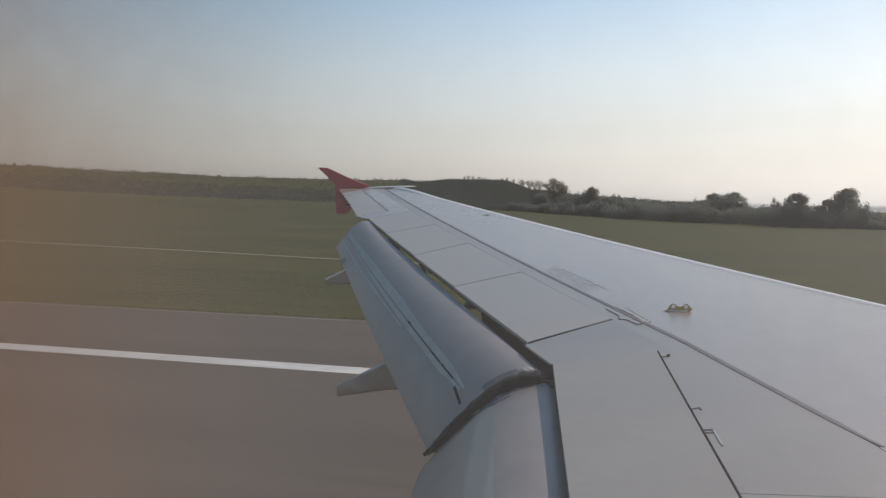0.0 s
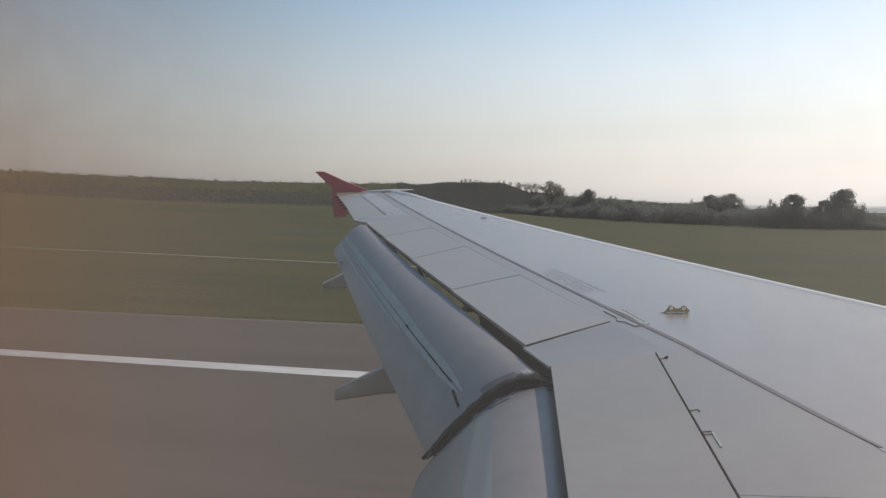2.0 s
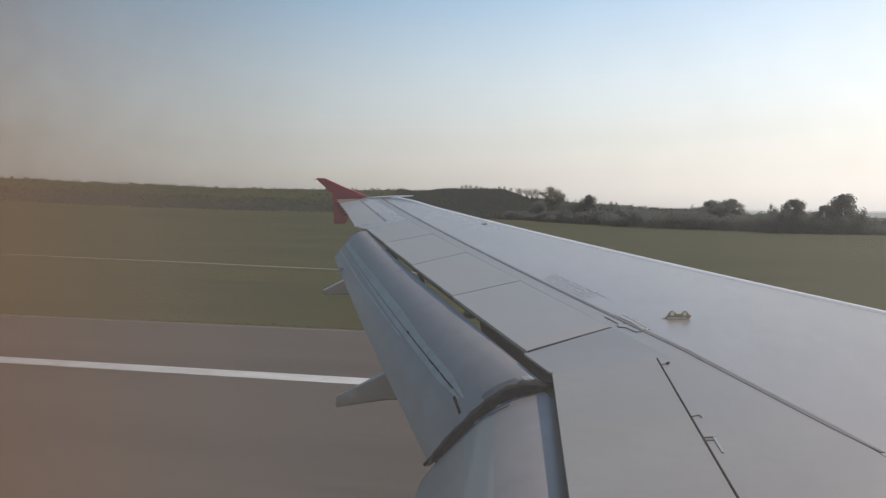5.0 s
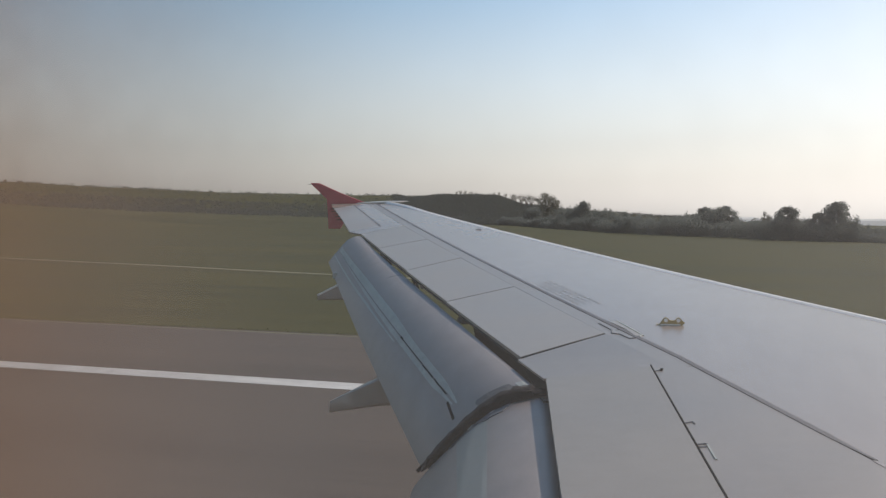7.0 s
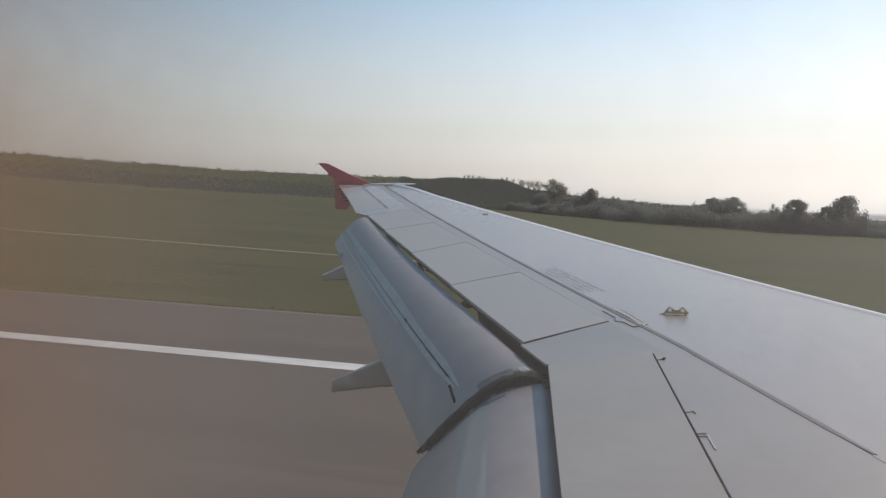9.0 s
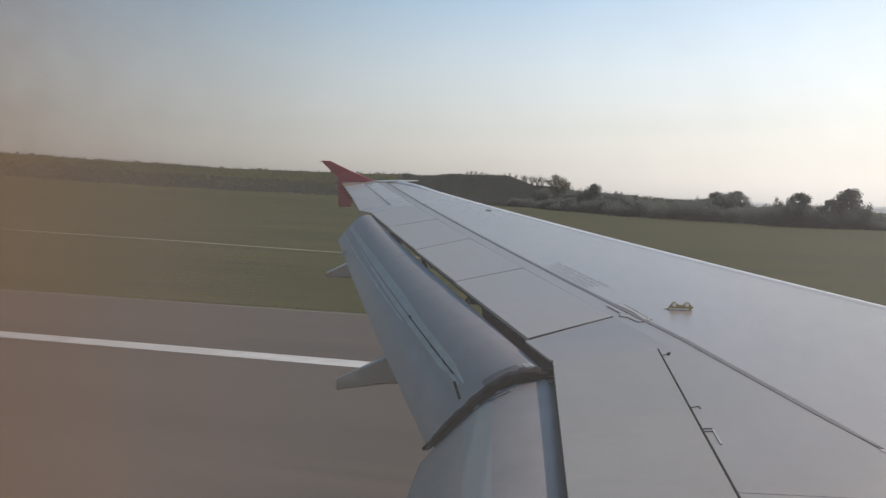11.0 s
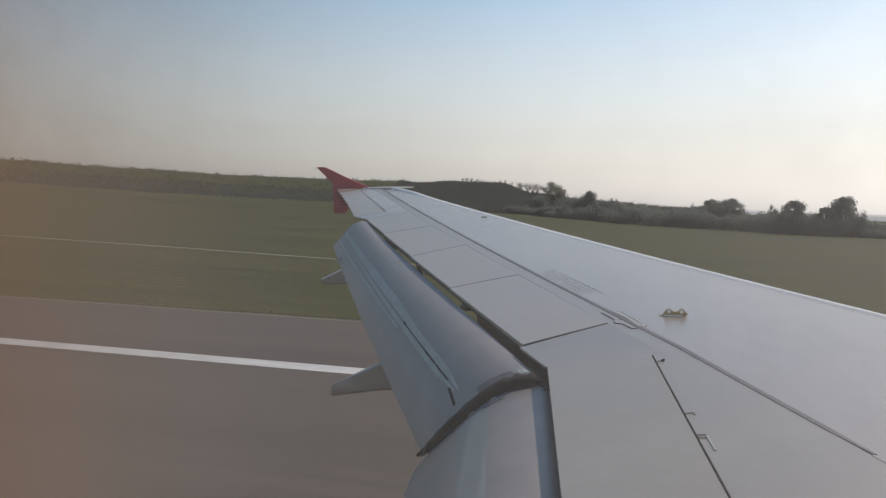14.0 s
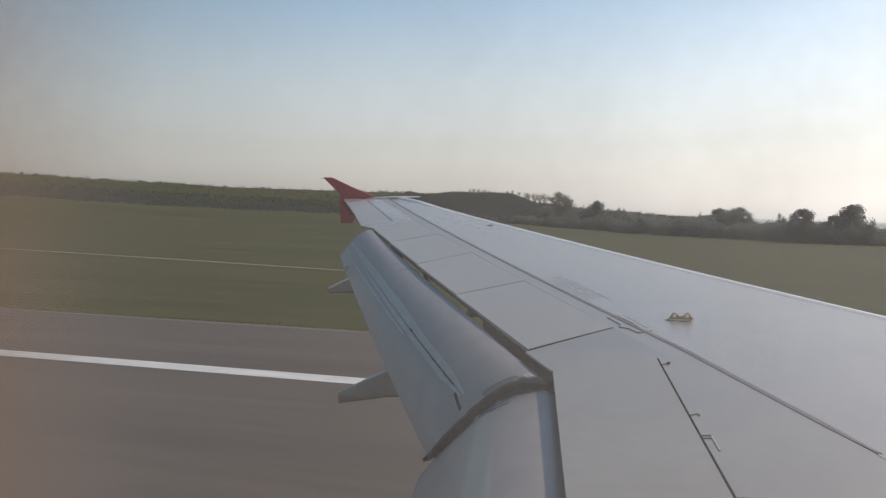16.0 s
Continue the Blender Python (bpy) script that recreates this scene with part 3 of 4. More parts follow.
part("seal_strip", strip(IN_T, OUT_T, ((0.3, 0.30), (0.54, 0.55), (0.89, 1.35), (1.0, 1.5)), ((0.3, 0.42), (0.54, 0.85), (0.89, 1.65), (1.0, 1.8)), 0.3, 0.985, 0.002, 40, 0.03), M_STRIP, outboard_flap)
part("tab_joint", strip(IN_P, OUT_P, JOINT, JOINT_LOW, 0.062, 0.112, 0.003, 12, 0.03), M_DARK, outboard_flap, "dark worn length of the tab joint")
part("tab_joint", strip(IN_P, OUT_P, JOINT, JOINT_LOW, 0.118, 0.165, 0.003, 12, 0.03), M_DARK, outboard_flap, "dark worn length of the tab joint")
part("tab_joint", strip(IN_P, OUT_P, JOINT, tuple((v, f + 0.05) for v, f in JOINT), 0.168, 0.278, 0.003, 20, 0.015), M_DARK, outboard_flap, "dark worn length of the tab joint")
part("tab_joint", strip(IN_P, OUT_P, tuple((v, f - 0.06) for v, f in JOINT), JOINT_LOW, 0.279, 0.292, 0.003, 4, 0.03), M_DARK, outboard_flap, "dark worn length of the tab joint")
part("tab_joint", strip(IN_P, OUT_P, JOINT, tuple((v, f + 0.035) for v, f in JOINT), 0.30, 0.96, 0.0018, 40, 0.01), M_GRIME, outboard_flap)
part("tab_joint", strip(IN_P, OUT_P, ((0.008, 6.85), (0.048, 6.56)), ((0.008, 6.98), (0.048, 6.70)), 0.010, 0.046, 0.003, 6, 0.02), M_DARK, outboard_flap)
part("end_sealant", strip(IN_P, OUT_P, 3.5, 5.5, -0.007, 0.008, 0.002, 8, 0.35), M_GRIME, outboard_flap, "grimy sealant patch beside the end seal")
part("end_sealant", strip(IN_P, OUT_P, 2.65, 3.35, -0.004, 0.006, 0.004, 4, 0.12), M_STRIP, outboard_flap, "pale peeling sealant patch")
part("rib_joint", strip(IN_P, OUT_P, 1.8, 4.2, 0.57, 0.572, 0.0012, 2), M_LINE, outboard_flap, "faint joint across the flap")

# dark rubber end seal between the two flaps
SEAL_P = [(6.50, 0.20), (6.56, 0.232), (6.63, 0.225), (6.72, 0.19), (6.81, 0.135), (6.90, 0.06), (6.98, -0.025), (7.04, -0.09), (7.095, -0.155), (7.135, -0.215)]
SEAL_F = []
for p, q in zip(SEAL_P, SEAL_P[1:]):
    SEAL_F += [(p[0] + (q[0] - p[0]) * k / 4, p[1] + (q[1] - p[1]) * k / 4) for k in range(4)]
SEAL_F.append(SEAL_P[-1])


def seal_length(prof, rings, ruffle):
    """A length of rubber seal bent over the flap ends, a little ruffled."""
    bm = bmesh.new()
    loft(bm, [[Vector(p) + Vector((0, 0.35, 1)) * ruffle * noise.noise(Vector(p) * 27) for p in flap_ring(y, prof, 0.10, dz)] for y, dz in rings])
    return bm


def tongue(a, b, w):
    """A torn, tapering end of the seal that hangs from a to b."""
    bm = bmesh.new()
    a, b = Vector(a), Vector(b)
    secs = []
    for k in (0, 0.35, 0.7, 1):
        p, r = a.lerp(b, k), w * (1 - 0.85 * k)
        secs.append([p + Vector((0, -r, 0.006)), p + Vector((0, r, 0.006)), p + Vector((0.012, r, -0.008)), p + Vector((0.012, -r, -0.008))])
    loft(bm, secs)
    return bm


end_seal = part("flap_end_seal", seal_length(SEAL_F, ((6.222, -0.010), (6.236, 0.002), (6.262, 0.006), (6.285, 0.004), (6.304, -0.006)), 0.012), M_WORN, airplane, "worn grey-brown rubber seal between the flaps", smooth=True)
part("seal_lip", seal_length(SEAL_F[:-3], ((6.168, -0.024), (6.18, -0.006), (6.20, -0.003), (6.221, -0.012)), 0.018), M_DARK, end_seal, "cracked black inner lip of the seal", smooth=True)
part("torn_tongue", tongue((-7.120, 6.272, -0.196), (-7.172, 6.312, -0.252), 0.026), M_DARK, end_seal)
part("torn_tongue", tongue((-7.098, 6.200, -0.160), (-7.088, 6.184, -0.215), 0.020), M_DARK, end_seal)
bm = bmesh.new()
box(bm, (-6.505, 6.255, 0.172), (0.085, 0.20, 0.075))
bmesh.ops.bevel(bm, geom=bm.edges[:], offset=0.02, segments=3, affect="EDGES")
part("corner_block", bm, M_DARK, end_seal, smooth=True)

# inboard flap
INB_P = [(6.31, 0.03), (6.345, 0.122), (6.41, 0.174), (6.53, 0.194), (6.66, 0.165), (6.76, 0.115), (6.86, 0.04), (6.96, -0.06), (7.06, -0.165), (7.17, -0.30)]
bm = bmesh.new()
loft(bm, [flap_ring(6.19 - (6.19 - 2.05) * i / 12, [(x, z - 0.06 * (6.165 - (6.165 - (6.165 - 2.05) * i / 12))) for x, z in INB_P], 0.10) for i in range(13)])
inboard_flap = part("inboard_flap", bm, M_FLAP, airplane, "lowered grey-blue inboard flap", smooth=True)


def inboard_strip(ia, ib, lift, y0, y1, n=12, ragged_by=0.0):
    """A thin band on the inboard flap between two profile lines, each a pair of fractions at its ends."""
    bm = bmesh.new()
    secs = []
    for i in range(n + 1):
        u = i / n
        y = y0 + (y1 - y0) * u
        d = -0.06 * (6.165 - y)
        a = ia[0] + (ia[1] - ia[0]) * u + ragged_by * noise.noise(Vector((y * 14, 3, 0)))
        b = ib[0] + (ib[1] - ib[0]) * u + ragged_by * noise.noise(Vector((y * 14, 8, 0)))
        pts = []
        for k in range(7):
            f = a + (b - a) * k / 6
            j = min(int(f), len(INB_P) - 2)
            pts.append(Vector(INB_P[j]).lerp(Vector(INB_P[j + 1]), f - j))
        up, low = [], []
        for k, p in enumerate(pts):
            t = (pts[min(6, k + 1)] - pts[max(0, k - 1)]).normalized()
            up.append((-(p.x - t.y * lift), y, p.y + t.x * lift + d))
            low.append((-(p.x + t.y * lift), y, p.y - t.x * lift + d))
        secs.append(up + low[::-1])
    loft(bm, secs)
    return bm


part("seal_strip", inboard_strip((5.25, 4.2), (6.8, 4.9), 0.0003, 6.13, 3.9, 24, 0.02), M_COVER, inboard_flap, "pale weathered band along the inboard flap")
part("end_sealant", inboard_strip((4.0, 4.4), (6.0, 5.3), 0.0035, 6.19, 6.085, 8, 0.12), M_LINE, inboard_flap, "blue-grey sealant edge by the end seal")
for f in (4.85, 5.98):
    part("peeled_spot", inboard_strip((f, f + 0.05), (f + 0.28, f + 0.22), 0.0050, 6.172, 6.150, 3, 0.05), M_STRIP, inboard_flap, "small pale spot where sealant has peeled")
part("end_sealant", inboard_strip((4.6, 5.0), (7.4, 7.0), 0.002, 6.172, 6.125, 8, 0.25), M_GRIME, inboard_flap, "grimy sealant edge by the end seal")


# flap track fairings: flat-sided wedges that narrow to an upright edge behind the flaps
def fairing(y, x0, root, tail, w):
    """root and tail: x aft, height of the top and of the underside."""
    bm = bmesh.new()
    secs = []
    for i in range(13):
        u = i / 12
        x = x0 + (tail[0] - x0) * u
        k = min(1, max(0, (x - root[0]) / (tail[0] - root[0])))
        up = root[1] + (tail[1] - root[1]) * k
        low = root[2] + (tail[2] - root[2]) * k
        if x < root[0]:
            low += 0.10 * ((root[0] - x) / (root[0] - x0)) ** 2
        half = w * (1 - 0.92 * k ** 1.1)
        mid, h = (up + low) / 2, (up - low) / 2
        section = ((-1, 0.93), (-0.88, 1), (0.88, 1), (1, 0.93), (1, -0.72), (0.7, -0.95), (0.3, -1), (-0.3, -1), (-0.7, -0.95), (-1, -0.72))
        secs.append([(-x, y + half * c, mid + h * d) for c, d in section])
    loft(bm, secs)
    return bm


part("flap_track_fairing", fairing(8.37, 6.9, (7.70, -0.150, -0.372), (8.13, -0.365, -0.455), 0.12), M_SPOILER, airplane, "pointed grey flap track fairing", smooth=True)
part("flap_track_fairing", fairing(11.94, 8.1, (8.83, 0.250, 0.055), (9.12, 0.104, 0.048), 0.085), M_SPOILER, airplane, "pointed grey flap track fairing", smooth=True)
bm = bmesh.new()
box(bm, (-8.905, 12.00, 0.345), (0.07, 0.09, 0.075))
bmesh.ops.bevel(bm, geom=bm.edges[:], offset=0.006, segments=2, affect="EDGES")
part("flap_track_lug", bm, M_STRIP, airplane, "small pale plate behind the flap")
# pale rod added as the sunlit line along the fairing's top
bm = bmesh.new()
rod(bm, (-8.835, 11.856, 0.247), (-9.115, 11.930, 0.108), 0.013, 0.010, 8)
part("fairing_lit_edge", bm, M_METAL, airplane, "bright rod for the sunlit upper edge of the fairing")

# yellow life-line bracket: an upright plate with two raised eyes, each filled by a pale disc
bz = top(5.66, 7.5) - 0.013
OUTLINE = ((0.0, 0.020), (0.12, 0.013), (0.20, 0.030), (0.28, 0.054), (0.35, 0.060), (0.42, 0.054), (0.48, 0.042), (0.58, 0.040), (0.67, 0.043), (0.72, 0.056), (0.78, 0.061), (0.84, 0.056), (0.91, 0.038), (1.0, 0.026), (0.93, 0.015), (0.87, -0.003), (0.16, -0.003), (0.10, 0.008))
bm = bmesh.new()
loft(bm, [[(-5.752 + 0.19 * u, 7.462 + y, bz + z) for u, z in OUTLINE] for y in (-0.007, 0.007)])
bracket = part("life_line_bracket", bm, M_YELLOW, airplane, "small yellow life-line bracket with two eyes")
bm = bmesh.new()
box(bm, (-5.657, 7.456, bz + 0.014), (0.125, 0.036, 0.006))
part("foot_plate", bm, M_METAL, bracket, "pale foot plate")
# pale discs stand for the bright background through the eyes
for u in (0.35, 0.77):
    bm = bmesh.new()
    rod(bm, (-5.752 + 0.19 * u, 7.450, bz + 0.041), (-5.752 + 0.19 * u, 7.474, bz + 0.041), 0.0125, n=14)
    part("bush", bm, M_METAL, bracket, "pale disc standing for the bright hole of the eye")

# pale cover and dark outlines near the kink, filler pin
part("joint_cover", skin_line([(6.020, 7.545), (5.940, 7.330), (5.893, 7.120)], 0.052, 0.003), M_SPOILER, airplane, "pale sealant cover")
part("cover_edge", skin_line([(5.990, 7.560), (5.880, 7.150), (5.900, 7.085)], 0.010, 0.005), M_STRIP, airplane, "bright edge of the sealant cover")
for line in ([(6.113, 7.475), (6.050, 7.281), (6.059, 7.184)], [(6.059, 7.184), (6.010, 7.160), (5.964, 7.044), (5.928, 7.064)]):
    part("panel_gap", skin_line(line, 0.009, 0.0045), M_LINE, airplane)
part("filler_cap", slab(((7.20, 13.22), (7.20, 13.36)), ((7.27, 13.22), (7.27, 13.36)), 1, 1, 0.02, 0.006), M_LINE, airplane)
# stencilled warning that cannot be read: rows of short bars
random.seed(4)
bm = bmesh.new()
for r in range(4):
    v = 0.02 * r
    while v < 0.97 - 0.04 * r:
        w = random.uniform(0.012, 0.045)
        y0, y1 = 9.22 - 1.05 * v - 0.05 * r, 9.22 - 1.05 * min(v + w, 1) - 0.05 * r
        x0, x1 = spar(y0) - 0.25 + 0.055 * r, spar(y1) - 0.25 + 0.055 * r
        vs = [bm.verts.new((-x, y, top(x, y) + 0.0035)) for x, y in ((x0, y0), (x1, y1), (x1 + 0.020, y1), (x0 + 0.020, y0))]
        bm.faces.new(vs)
        v += w + random.uniform(0.012, 0.035)
tagged(part("stencil_text", bm, M_STENCIL, airplane, "faded stencilled warning lines"), kind="stuff")


# fuselage wall with the cabin window
def fuselage_shell():
    bm = bmesh.new()
    R, cz = 1.975, 0.60
    xs = [7.0, -2.0, -6.40, -6.78, -12.0, -20.0]
    angs = [math.radians(a) for a in (-90, -81, -72, -63, -54, -45, -36, -27, -18, -9, 0, 9.5, 24.5, 34, 43, 52, 61, 70, 80, 90)]
    full = angs + [math.pi - a for a in angs[-2:0:-1]]
    rings = [[bm.verts.new((x, R * math.cos(a), cz + R * math.sin(a))) for a in full] for x in xs]
    n = len(full)
    for i in range(len(xs) - 1):
        for j in range(n):
            if i == 2 and j == 11:  # the window opening
                continue
            k = (j + 1) % n
            bm.faces.new((rings[i][j], rings[i][k], rings[i + 1][k], rings[i + 1][j]))
    bm.faces.new(rings[0])
    bm.faces.new(rings[-1][::-1])
    return bm


part("fuselage", fuselage_shell(), M_WHITE, airplane, "white painted fuselage", smooth=True)
bm = bmesh.new()
loops = []
for s, y in ((1.02, 1.90), (1.02, 1.93), (0.78, 1.93), (0.78, 1.90)):
    pts = []
    for k in range(24):
        a = k * math.pi / 12
        ex = math.copysign(abs(math.cos(a)) ** 0.6, math.cos(a)) * 0.19 * s
        ez = math.copysign(abs(math.sin(a)) ** 0.6, math.sin(a)) * 0.25 * s
        pts.append((-6.59 + ex, y, 1.17 + ez))
    loops.append(pts)
loft(bm, loops + [loops[0]], cap=False)
window = part("cabin_window", bm, M_CABIN, airplane, "grey cabin window frame")
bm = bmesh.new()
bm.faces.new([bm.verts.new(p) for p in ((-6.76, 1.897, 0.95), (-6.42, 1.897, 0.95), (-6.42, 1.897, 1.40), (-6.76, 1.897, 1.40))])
pane = part("window_pane", bm, M_PANE, window, "dusty clear acrylic pane, distance haze put into its film")
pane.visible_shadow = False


# ------------------------------------------------------------- ground and runway
def smooth_step(a, b, v):
    u = min(max((v - a) / (b - a), 0), 1)
    return u * u * (3 - 2 * u)


# heights along the ridge by azimuth: where the meadow ends, and the crest above it
FOOT = ((-50, 9.6), (-41.5, 8.5), (-36.9, 7.1), (-31.8, 6.0), (-26.5, 5.2), (-21.7, 4.5), (-9.5, 1.9), (-5.8, 0.9), (-2, 0), (90, 0))
CREST = ((-50, 26.8), (-41.5, 25.6), (-33.9, 23.4), (-28, 21.6), (-17.2, 21.6), (-15.8, 20.0), (-13.4, 22.2), (-10.4, 22.3), (-8.0, 15.0), (-4, 11.5), (1.5, 8.6), (6.5, 5.4), (12, 0), (90, 0))


def level(knots, az):
    for (a, p), (b, q) in zip(knots, knots[1:]):
        if az <= b:
            return p + (q - p) * smooth_step(a, b, az) if az > a else p
    return knots[-1][1]


def terrain(x, y):
    """Flat airfield; beyond it a low ridge rises to the rear and sinks away ahead."""
    r = math.hypot(x, y)
    az = math.degrees(math.atan2(x, y))
    if abs(az) > 90:
        return 0.0
    back = smooth_step(-85, -60, az)
    foot = level(FOOT, az) * back
    crest = (level(CREST, az) + 0.35 * noise.noise(Vector((az * 0.8, 2, 0))) + 0.2 * noise.noise(Vector((az * 2.7, 5, 0)))) * back
    z = foot * smooth_step(170, 420, r)
    z += max(0, crest - foot) * smooth_step(425, 650, r) * (1 - smooth_step(700, 1100, r) * 0.8)
    z += 0.25 * noise.noise(Vector((x * 0.012, y * 0.012, 0))) * smooth_step(60, 140, r)
    return z


def ground_sheet():
    verts, faces = [(0, 0, 0)], []
    azs = [-180 + 6 * k for k in range(20)] + [-60 + 0.75 * k for k in range(121)] + [36 + 6 * k for k in range(24)]
    rs = [8, 16, 25, 40, 60, 85, 110, 140, 170, 200, 235, 270, 310, 350, 390, 430, 470, 510, 550, 590, 630, 660, 700, 760, 850, 1000, 1200, 1500, 1900, 2400, 3000, 3600, 4300, 4900]
    n = len(azs)
    for r in rs:
        for a in azs:
            x, y = r * math.sin(radians(a)), r * math.cos(radians(a))
            verts.append((x, y, terrain(x, y)))
    for k in range(n):
        faces.append((0, 1 + (k + 1) % n, 1 + k))
    for i in range(len(rs) - 1):
        for k in range(n):
            a, b = 1 + i * n + k, 1 + i * n + (k + 1) % n
            faces.append((a, b, b + n, a + n))
    me = bpy.data.meshes.new("ground")
    me.from_pydata(verts, [], faces)
    me.materials.append(M_GRASS)
    for p in me.polygons:
        p.use_smooth = True
    return me


ground = tagged(new("ground", ground_sheet()), "olive green and straw coloured airfield meadow rising to a ridge", "ground", kind="structure")


def flat_strip(name, x0, x1, n, edge0, edge1, z, mat, label, cat):
    """A thin slab on the ground between two edges y(x)."""
    bm = bmesh.new()
    secs = []
    for i in range(n + 1):
        x = x0 + (x1 - x0) * i / n
        a, b = edge0(x), edge1(x)
        secs.append([(x, a, z), (x, b, z), (x, b, z - 0.05), (x, a, z - 0.05)])
    loft(bm, secs)
    return tagged(new(name, to_mesh(name, bm, mat)), label, cat, kind="structure")


def marking(x0, x1, y0, y1, label):
    bm = bmesh.new()
    box(bm, ((x0 + x1) / 2, (y0 + y1) / 2, 0.012), (x1 - x0, y1 - y0, 0.028))
    return tagged(new("runway_marking", to_mesh("runway_marking", bm, M_MARK)), label, "marking", kind="structure")


# painted bars of the touchdown zone, the first already passed and the other still ahead
marking(-190, -130, 10.5, 13.4, "worn white painted touchdown bar on the runway")
marking(58, 78, 10.0, 13.9, "worn white painted aiming bar on the runway")


def ragged(base, amp):
    return lambda x: base + amp * noise.noise(Vector((x * 0.35, base, 0))) + amp * 0.6 * noise.noise(Vector((x * 1.7, base, 3)))


flat_strip("runway", -900, 900, 1400, lambda x: -37.0, ragged(33.05, 0.16), 0.02, M_ASPHALT, "brown-grey worn asphalt runway", "runway")
flat_strip("runway_edge_line", -900, 900, 400, lambda x: 22.55, lambda x: 23.47, 0.026, M_MARK, "worn white painted runway edge line", "marking")


flat_strip("pavement_edge", -900, 900, 900, ragged(32.64, 0.08), ragged(32.76, 0.10), 0.024, M_TRACK, "pale broken strip along the runway's edge", "pavement")


def distant_hills():
    """A low pale rise along the horizon."""
    bm = bmesh.new()
    secs = []
    for k in range(801):
        a = -60 + k * 0.15
        h = EYE + 4600 * math.tan(radians(0.33 + 0.10 * noise.noise(Vector((a * 0.15, 0, 0))) + 0.05 * noise.noise(Vector((a * 0.9, 4, 0))) + 0.05 * noise.noise(Vector((a * 3.7, 9, 0)))))
        pts = []
        for r, z in ((4480, -5), (4520, h * 0.7), (4600, h), (4650, -5)):
            pts.append((r * math.sin(radians(a)), r * math.cos(radians(a)), z))
        secs.append(pts)
    loft(bm, secs)
    return bm


tagged(new("backdrop", to_mesh("backdrop", distant_hills(), M_FAR)), "hills along the far horizon, pale glow standing in for haze", "hills", kind="structure")


def gravel_track():
    """A pale track that leaves the runway, then bends back along it."""
    near = [(2.9, 32.9), (2.2, 35.5), (0.4, 41.3), (-1.0, 48.0), (-3.2, 56.0), (-6.0, 62.0), (-9.5, 65.0), (-16, 65.9), (-26.2, 68.0), (-44.6, 72.5), (-68.1, 77.3), (-110, 85.6), (-200, 102.4)]
    far = [(-0.5, 32.9), (-1.0, 38.0), (-3.0, 44.5), (-5.4, 51.5), (-7.2, 57.5), (-9.0, 61.0), (-12.0, 63.6), (-18, 65.2), (-26.4, 67.1), (-44.8, 71.7), (-68.4, 76.5), (-110, 84.8), (-200, 101.4)]
    bm = bmesh.new()
    secs = []
    for i in range((len(near) - 1) * 8 + 1):
        k, v = min(i // 8, len(near) - 2), (i - 8 * min(i // 8, len(near) - 2)) / 8
        a = Vector(near[k]).lerp(Vector(near[k + 1]), v)
        b = Vector(far[k]).lerp(Vector(far[k + 1]), v)
        j = 0.25 * noise.noise(Vector((a.x, a.y, 0)) * 0.8)
        a += (a - b).normalized() * j
        z = 0.03
        secs.append([(a.x, a.y, terrain(a.x, a.y) + z), (b.x, b.y, terrain(b.x, b.y) + z), (b.x, b.y, terrain(b.x, b.y) - 0.05), (a.x, a.y, terrain(a.x, a.y) - 0.05)])
    loft(bm, secs)
    return bm


tagged(new("gravel_track", to_mesh("gravel_track", gravel_track(), M_TRACK)), "pale gravel service track bending through the grass", "track", kind="structure")


# ------------------------------------------------------------- plants
def leaf_cloud(bm, blobs, count, size, rng):
    """Small leaf clumps on and inside a set of ellipsoids (centre, radii)."""
    weights = [b[1][0] * b[1][2] for b in blobs]
    for _ in range(count):
        c, r = rng.choices(blobs, weights)[0]
        d = Vector((rng.gauss(0, 1), rng.gauss(0, 1), rng.gauss(0, 1))).normalized() * rng.uniform(0.3, 1.05)
        p = Vector((c[0] + d.x * r[0], c[1] + d.y * r[1], c[2] + d.z * r[2]))
        if p.z < 0.1:
            p.z = rng.uniform(0.1, 0.6)
        q = Euler((rng.uniform(0, 6.28), rng.uniform(0, 6.28), rng.uniform(0, 6.28))).to_matrix()
        s = size * rng.uniform(0.6, 1.35)
        vs = [bm.verts.new(p + q @ Vector(v) * s) for v in ((-0.5, -0.3, 0), (0.1, -0.5, 0.08), (0.55, 0.1, 0), (0, 0.5, 0.1), (-0.45, 0.25, 0))]
        bm.faces.new(vs)


